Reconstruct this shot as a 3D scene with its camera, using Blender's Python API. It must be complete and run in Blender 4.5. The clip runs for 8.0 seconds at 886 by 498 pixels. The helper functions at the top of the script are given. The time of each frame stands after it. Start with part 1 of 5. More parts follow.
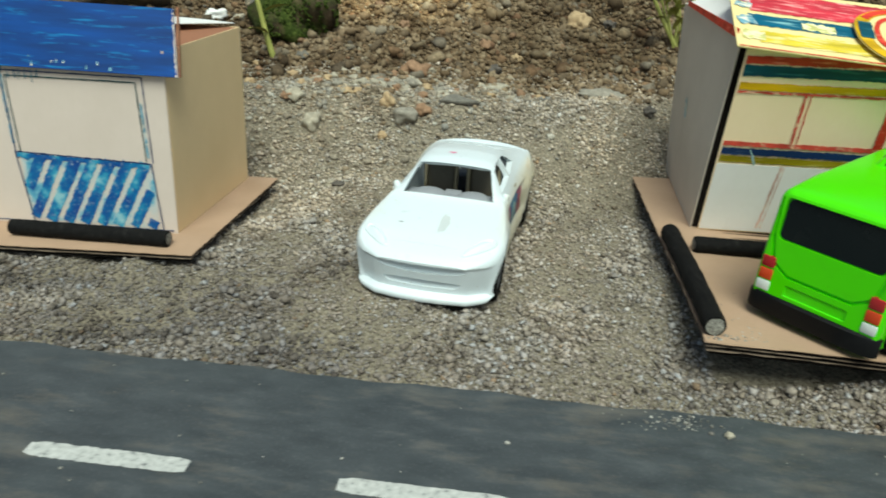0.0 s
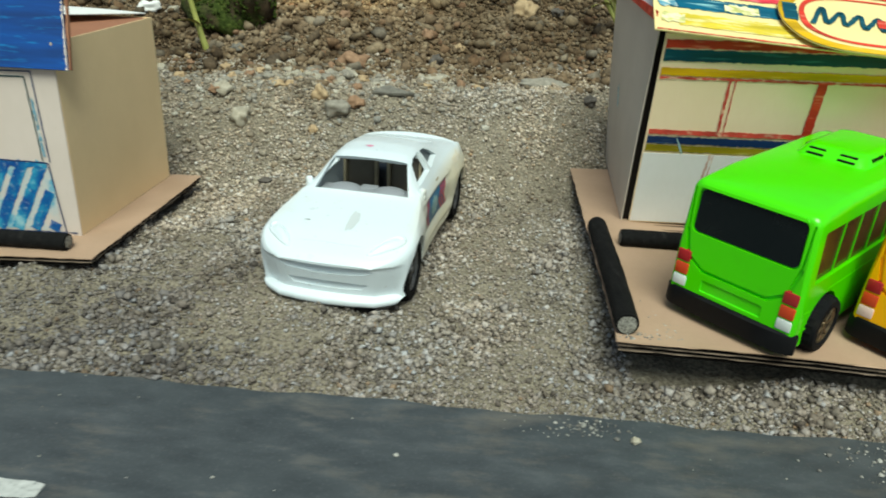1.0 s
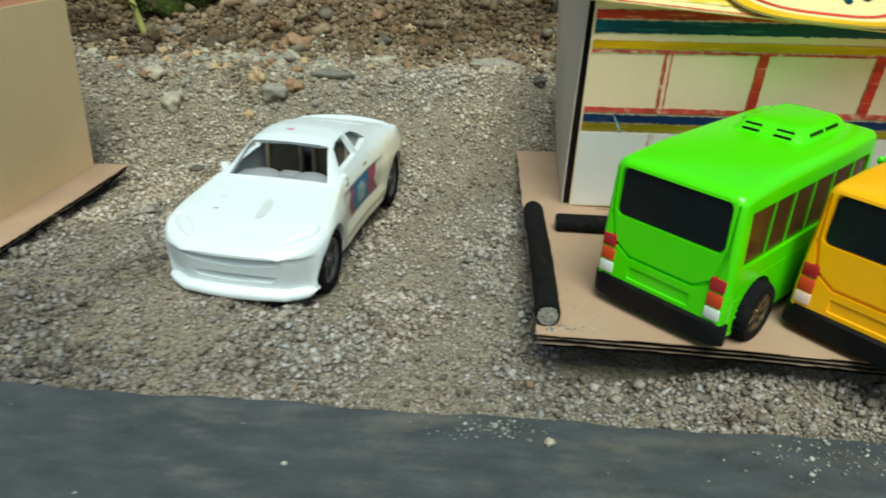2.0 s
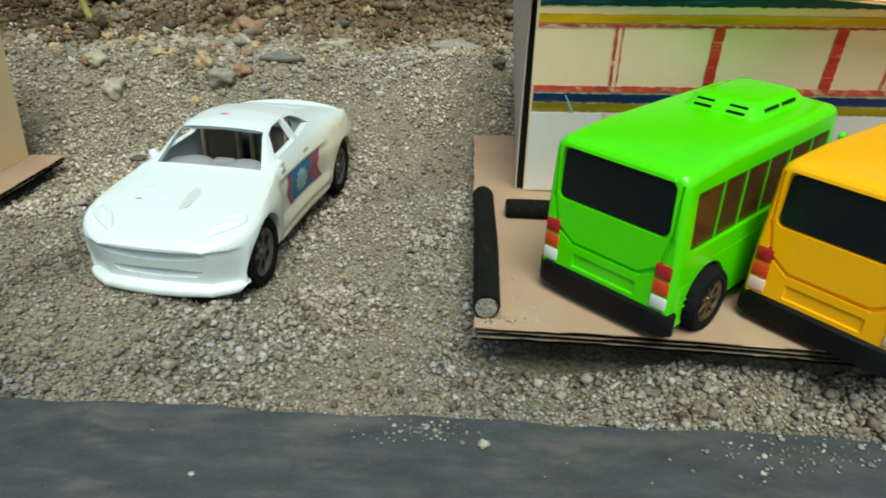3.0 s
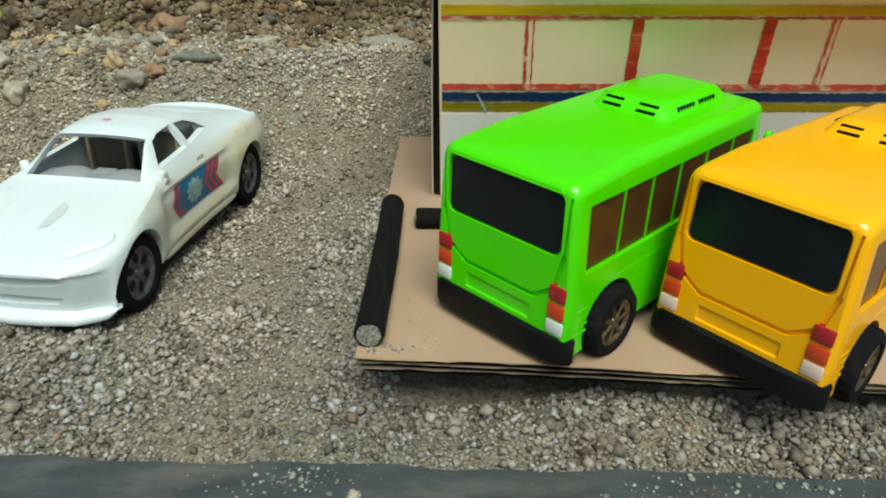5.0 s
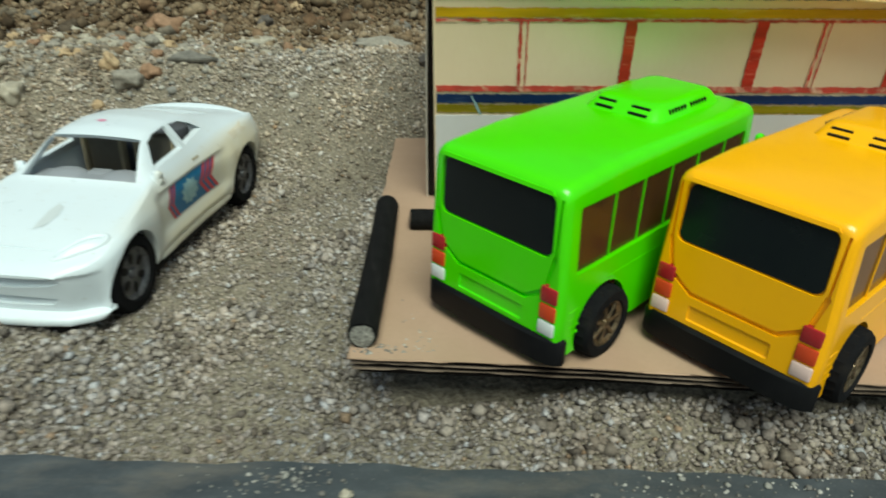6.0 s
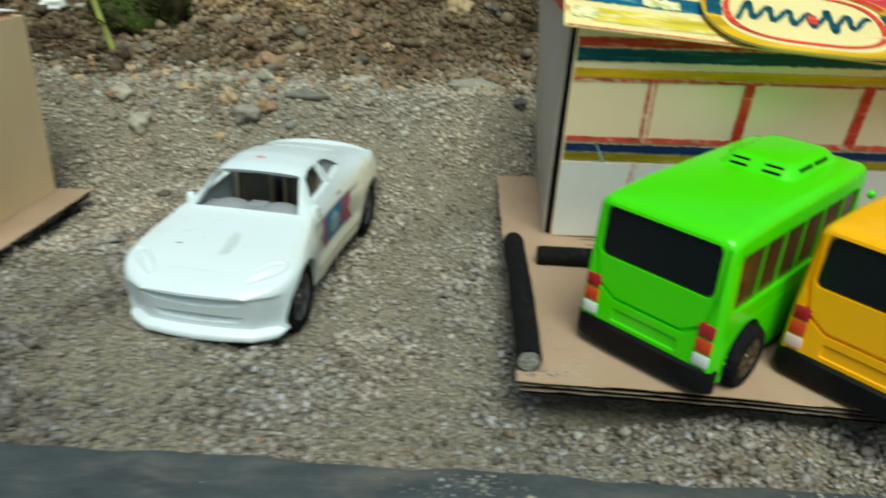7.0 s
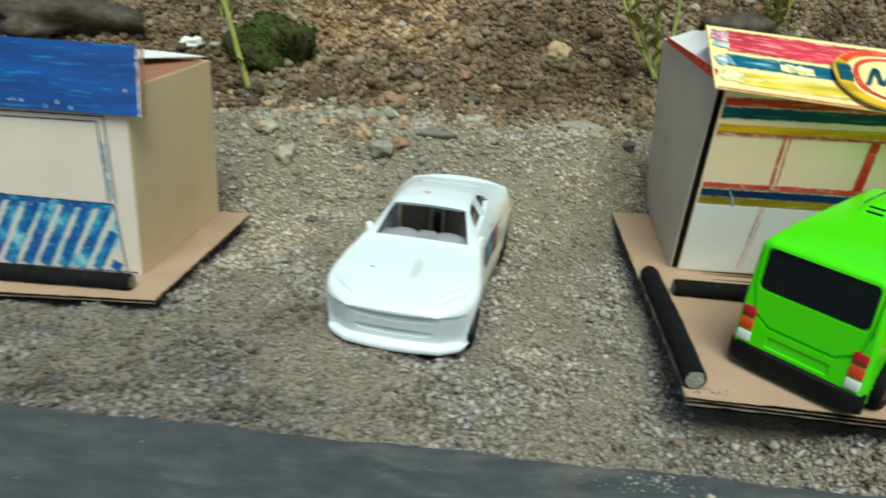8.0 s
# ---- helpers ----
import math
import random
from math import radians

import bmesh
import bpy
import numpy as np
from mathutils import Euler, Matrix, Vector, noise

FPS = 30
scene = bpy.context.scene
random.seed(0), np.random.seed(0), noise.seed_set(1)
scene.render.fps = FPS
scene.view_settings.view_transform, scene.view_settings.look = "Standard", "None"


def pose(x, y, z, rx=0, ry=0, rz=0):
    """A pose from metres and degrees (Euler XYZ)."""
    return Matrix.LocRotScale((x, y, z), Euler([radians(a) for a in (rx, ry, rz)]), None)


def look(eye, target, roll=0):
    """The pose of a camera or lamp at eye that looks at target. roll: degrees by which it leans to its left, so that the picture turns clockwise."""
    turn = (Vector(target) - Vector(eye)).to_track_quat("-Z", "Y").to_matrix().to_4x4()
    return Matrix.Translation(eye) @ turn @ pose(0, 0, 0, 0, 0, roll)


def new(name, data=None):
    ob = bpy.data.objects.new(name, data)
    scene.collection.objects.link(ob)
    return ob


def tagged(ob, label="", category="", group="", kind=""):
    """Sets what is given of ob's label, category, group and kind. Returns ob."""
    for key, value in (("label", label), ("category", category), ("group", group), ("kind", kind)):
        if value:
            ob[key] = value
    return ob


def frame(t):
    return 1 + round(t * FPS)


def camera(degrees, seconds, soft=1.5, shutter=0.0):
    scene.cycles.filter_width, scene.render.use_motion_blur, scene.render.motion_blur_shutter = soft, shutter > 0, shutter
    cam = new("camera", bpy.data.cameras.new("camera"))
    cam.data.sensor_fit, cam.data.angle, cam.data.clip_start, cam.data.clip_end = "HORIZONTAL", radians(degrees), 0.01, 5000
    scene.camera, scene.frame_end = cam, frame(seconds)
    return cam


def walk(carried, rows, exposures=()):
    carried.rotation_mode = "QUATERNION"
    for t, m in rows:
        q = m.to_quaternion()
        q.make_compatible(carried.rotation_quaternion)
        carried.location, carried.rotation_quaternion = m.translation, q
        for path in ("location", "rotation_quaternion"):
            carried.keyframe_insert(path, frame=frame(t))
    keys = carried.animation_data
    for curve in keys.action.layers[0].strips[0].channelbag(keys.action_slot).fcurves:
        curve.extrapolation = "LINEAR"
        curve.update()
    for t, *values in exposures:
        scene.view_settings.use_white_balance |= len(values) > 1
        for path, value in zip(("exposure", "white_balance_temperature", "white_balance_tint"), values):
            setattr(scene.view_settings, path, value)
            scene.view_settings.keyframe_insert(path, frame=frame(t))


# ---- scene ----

# ---------------- camera ----------------
cam = camera(64.0, 8.0, soft=1.75, shutter=0.8)
ROWS = [
    (0.0, 0.00904, 0.00783, 0.19244, -0.468, -24.48, 3.334),
    (0.5, 0.0297, 0.01518, 0.19289, -1.04, -24.848, 2.762),
    (1.0, 0.04929, 0.02646, 0.18782, -1.74, -24.858, 2.822),
    (1.5, 0.06406, 0.03516, 0.1849, -1.938, -25.447, 2.472),
    (1.7, 0.0733, 0.0395, 0.1825, -2.16, -25.56, 2.38),
    (2.8, 0.1062, 0.0630, 0.1706, -3.36, -26.24, 1.83),
    (3.0, 0.1094, 0.06423, 0.16965, -3.555, -26.417, 1.75),
    (3.5, 0.12284, 0.0748, 0.16695, -4.049, -26.533, 1.388),
    (4.0, 0.13345, 0.08608, 0.16282, -4.503, -26.749, 1.278),
    (4.5, 0.14095, 0.08913, 0.16591, -4.742, -26.621, 1.264),
    (5.8, 0.15476, 0.09557, 0.16281, -5.36, -26.83, 1.41),
    (6.0, 0.14976, 0.09057, 0.16581, -5.256, -26.644, 1.505),
    (6.5, 0.12296, 0.08143, 0.17308, -5.074, -25.928, 2.14),
    (7.0, 0.08853, 0.06646, 0.18321, -4.155, -24.831, 2.905),
    (7.5, 0.04734, 0.04579, 0.19249, -2.974, -23.845, 3.753),
    (8.0, 0.01501, 0.02556, 0.20165, -1.673, -23.041, 3.797),
]


def eye_pose(x, y, z, yaw, pitch, roll):
    cp = math.cos(radians(pitch))
    way = Vector((-math.sin(radians(yaw)) * cp, math.cos(radians(yaw)) * cp, math.sin(radians(pitch))))
    eye = Vector((x, y, z))
    return look(eye, eye + way, roll)


walk(cam, [(r[0], eye_pose(*r[1:])) for r in ROWS], exposures=[(0.0, -0.05, 6210, -9), (1.5, -0.08, 6160, -10), (3.0, -0.10, 6240, -10), (4.5, -0.12, 6290, -9), (6.0, -0.22, 6170, -11), (7.0, -0.25, 6050, -12), (8.0, -0.10, 6020, -10)])

# ---------------- light ----------------
world = bpy.data.worlds.new("sky")
scene.world = world
world.use_nodes = True
wn = world.node_tree
sky = wn.nodes.new("ShaderNodeTexSky")
sky.sky_type = "NISHITA"
sky.sun_disc = False
sky.sun_elevation = radians(59)
sky.sun_rotation = radians(174)
sky.air_density, sky.dust_density, sky.ozone_density = 1.0, 4.0, 1.0
wn.nodes["Background"].inputs["Strength"].default_value = 0.088
wn.links.new(sky.outputs["Color"], wn.nodes["Background"].inputs["Color"])
lamp = bpy.data.lights.new("sun", "SUN")
lamp.energy, lamp.angle, lamp.color = 3.75, radians(34), (1.0, 0.97, 0.91)
sun = new("sun", lamp)
sun.matrix_world = look((0.03, -0.50, 0.86), (0, 0, 0))


# ---------------- materials ----------------
def rgb(r, g, b):
    return (r, g, b, 1.0)


class Mat:
    """A node material that is put together step by step."""

    def __init__(self, name, rough=0.5, metal=0.0, spec=0.5):
        self.m = bpy.data.materials.new(name)
        self.m.use_nodes = True
        self.t = self.m.node_tree
        self.b = self.t.nodes["Principled BSDF"]
        self.b.inputs["Roughness"].default_value = rough
        self.b.inputs["Metallic"].default_value = metal
        self.b.inputs["Specular IOR Level"].default_value = spec
        self.co = self.t.nodes.new("ShaderNodeTexCoord").outputs["Object"]
        self.height = None

    def noise(self, scale, detail=4.0, stretch=None, rough=0.55):
        n = self.t.nodes.new("ShaderNodeTexNoise")
        n.inputs["Scale"].default_value = scale
        n.inputs["Detail"].default_value = detail
        n.inputs["Roughness"].default_value = rough
        src = self.co
        if stretch:
            mp = self.t.nodes.new("ShaderNodeMapping")
            mp.inputs["Scale"].default_value = stretch
            self.t.links.new(self.co, mp.inputs["Vector"])
            src = mp.outputs["Vector"]
        self.t.links.new(src, n.inputs["Vector"])
        return n.outputs["Fac"]

    def voronoi(self, scale, out="Distance"):
        n = self.t.nodes.new("ShaderNodeTexVoronoi")
        n.inputs["Scale"].default_value = scale
        self.t.links.new(self.co, n.inputs["Vector"])
        return n.outputs[out]

    def ramp(self, fac, stops, step=False):
        n = self.t.nodes.new("ShaderNodeValToRGB")
        el = n.color_ramp.elements
        if step:
            n.color_ramp.interpolation = "CONSTANT"
        while len(el) < len(stops):
            el.new(0.5)
        for e, (p, c) in zip(el, stops):
            e.position = p
            e.color = c if len(c) == 4 else (*c, 1.0)
        self.t.links.new(fac, n.inputs["Fac"])
        return n.outputs["Color"]

    def mix(self, fac, a, b, mode="MIX"):
        n = self.t.nodes.new("ShaderNodeMix")
        n.data_type, n.blend_type = "RGBA", mode
        for key, v in ((0, fac), (6, a), (7, b)):
            if isinstance(v, (int, float)):
                n.inputs[key].default_value = v
            elif isinstance(v, tuple):
                n.inputs[key].default_value = v if len(v) == 4 else (*v, 1.0)
            else:
                self.t.links.new(v, n.inputs[key])
        return n.outputs[2]

    def color(self, c):
        if isinstance(c, tuple):
            self.b.inputs["Base Color"].default_value = c if len(c) == 4 else (*c, 1.0)
        else:
            self.t.links.new(c, self.b.inputs["Base Color"])
        return self

    def rough(self, fac, lo, hi):
        n = self.t.nodes.new("ShaderNodeMapRange")
        n.inputs["To Min"].default_value, n.inputs["To Max"].default_value = lo, hi
        self.t.links.new(fac, n.inputs["Value"])
        self.t.links.new(n.outputs["Result"], self.b.inputs["Roughness"])
        return self

    def bump(self, fac, dist, strength=0.6):
        n = self.t.nodes.new("ShaderNodeBump")
        n.inputs["Strength"].default_value = strength
        n.inputs["Distance"].default_value = dist
        self.t.links.new(fac, n.inputs["Height"])
        if self.height:
            self.t.links.new(self.height, n.inputs["Normal"])
        self.height = n.outputs["Normal"]
        self.t.links.new(self.height, self.b.inputs["Normal"])
        return self

    def island(self):
        return self.t.nodes.new("ShaderNodeNewGeometry").outputs["Random Per Island"]

    def each(self):
        return self.t.nodes.new("ShaderNodeObjectInfo").outputs["Random"]


def plastic(name, c, dirt, rough=0.3, dirt_amount=0.35, spec=0.5):
    k = Mat(name, rough, spec=spec)
    n = k.noise(90, 5)
    spots = k.noise(420, 3)
    f = k.ramp(n, [(0.52, (0, 0, 0)), (0.75, (dirt_amount,) * 3)])
    col = k.mix(f, c, dirt)
    f2 = k.ramp(spots, [(0.66, (0, 0, 0)), (0.74, (dirt_amount,) * 3)])
    k.color(k.mix(f2, col, dirt))
    k.rough(n, rough * 0.75, rough * 1.5)
    k.bump(k.noise(900, 2), 0.00008, 0.25)
    return k.m


def card(name, c, dark, rough=0.8, bump=0.00012):
    k = Mat(name, rough, spec=0.25)
    fibre = k.noise(500, 5, (1, 1, 0.35))
    cloud = k.noise(22, 4)
    a = k.mix(k.ramp(cloud, [(0.3, (0, 0, 0)), (0.72, (1, 1, 1))]), c, dark)
    b = k.mix(k.ramp(fibre, [(0.45, (0, 0, 0)), (0.75, (0.35, 0.35, 0.35))]), a, dark)
    k.color(b)
    k.bump(fibre, bump, 0.5)
    return k.m


def marker(name, c, pale, streak=(0.15, 1, 1), cover=0.5):
    """Felt pen on card: streaks, with the paper showing where the pen ran dry."""
    k = Mat(name, 0.55, spec=0.3)
    s1 = k.noise(420, 4, streak)
    s2 = k.noise(120, 5, streak)
    deep = tuple(v * 0.5 for v in c[:3])
    a = k.mix(k.ramp(s2, [(0.35, (0, 0, 0)), (0.68, (1, 1, 1))]), deep, c)
    f = k.ramp(s1, [(cover, (0, 0, 0)), (cover + 0.16, (1, 1, 1))])
    k.color(k.mix(f, a, pale))
    k.bump(s1, 0.00004, 0.3)
    return k.m


M_CREAM = card("cream_card", (0.68, 0.585, 0.52), (0.62, 0.53, 0.46), 0.6)
M_TAN = card("tan_card", (0.86, 0.655, 0.385), (0.79, 0.595, 0.335), 0.7)
M_YELLOWCARD = card("yellowed_white_card", (0.95, 0.77, 0.51), (0.89, 0.70, 0.44), 0.55)
M_LEMONCARD = card("lemon_tinted_card", (0.82, 0.68, 0.33), (0.76, 0.62, 0.28), 0.55)
M_GREYCARD = card("grey_card", (0.62, 0.55, 0.47), (0.54, 0.475, 0.40), 0.75)
M_WHITECARD = card("white_card", (0.82, 0.82, 0.80), (0.74, 0.73, 0.70), 0.6)
M_KRAFT = card("kraft_card", (0.425, 0.29, 0.20), (0.35, 0.235, 0.155), 0.8)
# near-black kraft: the shade in the flutes and gaps is put into its colour
M_KRAFTSHADE = card("shade_black_card", (0.016, 0.012, 0.009), (0.007, 0.005, 0.004), 0.9)
# darker copy of the kraft, with the lower liners' shade in its colour
M_KRAFTEDGE = card("shade_dark_kraft_card", (0.26, 0.20, 0.15), (0.10, 0.072, 0.05), 0.9)
M_REDBROWN = card("brown_card_inside", (0.33, 0.15, 0.085), (0.26, 0.12, 0.07), 0.8)

M_BLUEROOF = marker("blue_felt_pen_roof", (0.001, 0.055, 0.27), (0.012, 0.17, 0.42), (0.12, 1, 1), 0.56)
M_BLUEWASH = marker("pale_blue_felt_pen", (0.20, 0.42, 0.55), (0.78, 0.70, 0.57), (0.8, 1, 1), 0.50)
k = Mat("runny_blue_felt_pen", 0.55, spec=0.3)
c = k.ramp(k.noise(75, 5), [(0.36, (0.010, 0.060, 0.26)), (0.50, (0.012, 0.12, 0.33)), (0.58, (0.05, 0.29, 0.46)), (0.68, (0.28, 0.52, 0.58))])
k.color(k.mix(k.ramp(k.noise(500, 4), [(0.58, (0, 0, 0)), (0.74, (0.6, 0.6, 0.6))]), c, (0.42, 0.52, 0.55)))
M_HATCH = k.m
k = Mat("bled_blue_on_cream_card", 0.6, spec=0.25)
k.color(k.ramp(k.noise(62, 6), [(0.40, (0.62, 0.55, 0.49)), (0.54, (0.50, 0.55, 0.54)), (0.62, (0.16, 0.40, 0.52)), (0.74, (0.03, 0.20, 0.40))]))
M_HATCHPALE = k.m
M_NAVY = marker("navy_felt_pen", (0.012, 0.045, 0.16), (0.10, 0.17, 0.26), (0.1, 1, 1), 0.62)
M_TEAL = marker("teal_felt_pen", (0.006, 0.085, 0.125), (0.07, 0.26, 0.27), (0.08, 1, 1), 0.60)
M_RED = marker("red_felt_pen", (0.80, 0.055, 0.028), (0.84, 0.28, 0.17), (0.12, 1, 1), 0.56)
M_PINKRED = marker("thin_red_felt_pen", (0.80, 0.10, 0.065), (0.84, 0.52, 0.34), (0.4, 1, 0.4), 0.53)
M_YELLOW = marker("yellow_felt_pen", (0.80, 0.47, 0.006), (0.82, 0.62, 0.15), (0.1, 1, 1), 0.60)
M_OLIVE = marker("olive_yellow_felt_pen", (0.42, 0.34, 0.01), (0.60, 0.52, 0.14), (0.1, 1, 1), 0.60)
M_GREENLINE = marker("dark_green_pen", (0.01, 0.07, 0.08), (0.30, 0.38, 0.32), (1, 1, 1), 0.60)
M_ROSE = marker("rose_red_felt_pen", (0.74, 0.045, 0.075), (0.84, 0.34, 0.32), (0.16, 1, 1), 0.52)
M_TEALBLUE = marker("teal_blue_felt_pen", (0.008, 0.135, 0.235), (0.30, 0.55, 0.56), (0.12, 1, 1), 0.56)
M_LEMON = marker("lemon_felt_pen", (0.86, 0.66, 0.05), (0.88, 0.78, 0.38), (0.14, 1, 1), 0.50)
M_PALELEMON = marker("pale_lemon_smudge", (0.72, 0.70, 0.22), (0.88, 0.80, 0.50), (0.5, 1, 1), 0.42)
M_MAUVE = marker("mauve_smudge", (0.60, 0.22, 0.40), (0.82, 0.60, 0.56), (0.6, 1, 1), 0.48)
M_SKYWASH = marker("pale_blue_smudge", (0.16, 0.42, 0.56), (0.76, 0.74, 0.60), (0.5, 1, 1), 0.46)
M_PINKPALE = marker("faded_pink_pen", (0.78, 0.52, 0.44), (0.80, 0.70, 0.58), (0.4, 1, 0.4), 0.5)

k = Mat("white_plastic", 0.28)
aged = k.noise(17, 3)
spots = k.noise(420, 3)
# the flanks behind the nose blend to a warmer, yellower white
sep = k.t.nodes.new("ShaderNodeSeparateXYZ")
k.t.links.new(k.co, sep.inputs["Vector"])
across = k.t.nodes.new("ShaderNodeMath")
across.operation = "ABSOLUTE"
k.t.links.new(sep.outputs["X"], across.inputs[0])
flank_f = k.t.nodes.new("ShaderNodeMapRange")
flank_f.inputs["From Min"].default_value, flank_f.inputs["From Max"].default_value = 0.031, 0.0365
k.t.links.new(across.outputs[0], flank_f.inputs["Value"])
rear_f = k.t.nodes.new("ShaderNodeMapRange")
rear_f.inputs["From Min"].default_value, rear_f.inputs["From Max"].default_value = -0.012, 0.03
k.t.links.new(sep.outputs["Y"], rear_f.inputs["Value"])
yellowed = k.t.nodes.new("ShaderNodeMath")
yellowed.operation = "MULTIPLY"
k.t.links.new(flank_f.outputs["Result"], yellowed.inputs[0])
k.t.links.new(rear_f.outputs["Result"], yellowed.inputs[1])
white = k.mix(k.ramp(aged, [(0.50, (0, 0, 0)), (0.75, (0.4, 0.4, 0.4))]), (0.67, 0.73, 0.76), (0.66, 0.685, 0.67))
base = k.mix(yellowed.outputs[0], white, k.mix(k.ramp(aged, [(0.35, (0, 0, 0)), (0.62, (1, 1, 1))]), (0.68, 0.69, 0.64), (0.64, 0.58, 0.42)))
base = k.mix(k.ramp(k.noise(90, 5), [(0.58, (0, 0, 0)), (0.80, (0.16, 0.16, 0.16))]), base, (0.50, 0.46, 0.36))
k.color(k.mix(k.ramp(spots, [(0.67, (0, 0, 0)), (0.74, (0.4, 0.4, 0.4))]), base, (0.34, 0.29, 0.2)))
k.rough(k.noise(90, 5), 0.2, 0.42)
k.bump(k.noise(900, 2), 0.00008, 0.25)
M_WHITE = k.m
M_CREAMPLASTIC = plastic("aged_cream_plastic", (0.34, 0.29, 0.19), (0.14, 0.11, 0.07), 0.45)
M_GREEN = plastic("lime_green_plastic", (0.115, 0.70, 0.001), (0.08, 0.36, 0.01), 0.2, 0.12)
M_ORANGE = plastic("orange_yellow_plastic", (0.95, 0.45, 0.002), (0.60, 0.24, 0.01), 0.2, 0.10)
M_BLACK = plastic("black_plastic", (0.0035, 0.0035, 0.004), (0.022, 0.020, 0.018), 0.45, 0.2, 0.2)
M_DARKPANE = plastic("dark_tinted_pane", (0.006, 0.009, 0.010), (0.02, 0.024, 0.022), 0.2, 0.2, 0.32)
M_LAMPRED = plastic("dark_red_lamp", (0.34, 0.014, 0.018), (0.3, 0.06, 0.05), 0.22)
M_LAMPORANGE = plastic("orange_red_lamp", (0.58, 0.060, 0.014), (0.36, 0.05, 0.02), 0.22)
M_LAMPWHITE = plastic("white_lamp", (0.66, 0.70, 0.66), (0.4, 0.4, 0.35), 0.3)
M_LAMPPINK = plastic("pinkish_white_lamp", (0.72, 0.52, 0.46), (0.5, 0.35, 0.3), 0.3)
M_TYRE = plastic("black_tyre_rubber", (0.006, 0.006, 0.007), (0.05, 0.043, 0.032), 0.8, 0.3, 0.12)
M_GREYSEAT = plastic("grey_plastic_interior", (0.07, 0.072, 0.08), (0.08, 0.075, 0.07), 0.45)
M_DULLSEAT = plastic("dull_brown_plastic", (0.14, 0.125, 0.095), (0.07, 0.06, 0.045), 0.5)
M_DASHBOARD = plastic("pale_grey_plastic", (0.27, 0.28, 0.30), (0.22, 0.22, 0.22), 0.4)
M_BROWNSEAT = plastic("brown_plastic_interior", (0.24, 0.085, 0.02), (0.1, 0.05, 0.02), 0.45)
M_DECALBLUE = plastic("blue_sticker", (0.012, 0.125, 0.26), (0.10, 0.20, 0.26), 0.35)
M_DECALRED = plastic("red_sticker", (0.52, 0.035, 0.05), (0.3, 0.06, 0.08), 0.35)
M_DECALPALE = plastic("pale_worn_sticker", (0.30, 0.44, 0.44), (0.12, 0.26, 0.32), 0.45, 0.8)
M_TAPE = plastic("yellowed_tape", (0.62, 0.56, 0.43), (0.78, 0.76, 0.7), 0.5, 0.7)
M_SCUFF = plastic("grey_scuff", (0.54, 0.575, 0.575), (0.61, 0.66, 0.67), 0.5, 0.9)
M_PINK = plastic("pink_smear", (0.66, 0.16, 0.32), (0.74, 0.5, 0.56), 0.4, 0.8)

k = Mat("dark_chrome_rim", 0.34, 0.35)
k.color(k.ramp(k.noise(500), [(0.35, (0.06, 0.06, 0.063)), (0.7, (0.16, 0.16, 0.165))]))
M_RIM = k.m
k = Mat("bronze_rim", 0.42, 0.8)
k.color(k.ramp(k.noise(500), [(0.35, (0.10, 0.075, 0.045)), (0.7, (0.26, 0.20, 0.12))]))
M_BRONZE = k.m

k = Mat("black_charred_stick", 0.85, spec=0.15)
n = k.noise(350, 6, (1, 0.2, 1))
k.color(k.ramp(n, [(0.3, (0.003, 0.003, 0.003)), (0.62, (0.0075, 0.0072, 0.007)), (0.85, (0.03, 0.028, 0.026))]))
k.bump(n, 0.0006, 0.8).bump(k.noise(1500, 3), 0.0002, 0.5)
M_STICK = k.m
k = Mat("grey_stick_end", 0.85)
k.color(k.ramp(k.noise(900, 6), [(0.35, (0.07, 0.065, 0.055)), (0.6, (0.30, 0.29, 0.25)), (0.8, (0.45, 0.43, 0.37))]))
k.bump(k.noise(900, 5), 0.0006, 0.8)
M_STICKEND = k.m

k = Mat("dark_painted_road", 0.6, spec=0.4)
n = k.noise(95, 7, (0.4, 1, 1), 0.65)
fine = k.noise(700, 4)
dust = k.noise(48, 8, (0.35, 1, 1), 0.7)
a = k.ramp(n, [(0.3, (0.036, 0.041, 0.045)), (0.55, (0.056, 0.063, 0.068)), (0.75, (0.084, 0.091, 0.096))])
a = k.mix(k.ramp(dust, [(0.52, (0, 0, 0)), (0.74, (0.6, 0.6, 0.6))]), a, (0.17, 0.145, 0.115))
a = k.mix(k.ramp(fine, [(0.55, (0, 0, 0)), (0.8, (0.45, 0.45, 0.45))]), a, (0.12, 0.125, 0.13))
k.color(a)
k.rough(n, 0.45, 0.75)
k.bump(fine, 0.0002, 0.5).bump(k.noise(60, 4), 0.0006, 0.3)
M_ROAD = k.m
k = Mat("worn_white_road_paint", 0.6)
k.color(k.ramp(k.noise(380, 6), [(0.28, (0.16, 0.165, 0.165)), (0.42, (0.42, 0.42, 0.40)), (0.72, (0.56, 0.56, 0.53))]))
k.bump(k.noise(500, 4), 0.0002, 0.5)
M_DASH = k.m

GRAINS = [(0.0, (0.331, 0.28, 0.228)), (0.14, (0.415, 0.36, 0.298)), (0.3, (0.246, 0.208, 0.166)), (0.42, (0.482, 0.417, 0.354)), (0.54, (0.366, 0.331, 0.299)), (0.66, (0.168, 0.141, 0.116)), (0.75, (0.434, 0.371, 0.294)), (0.86, (0.576, 0.523, 0.476)), (0.94, (0.378, 0.271, 0.176)), (0.95, (0.56, 0.54, 0.52))]


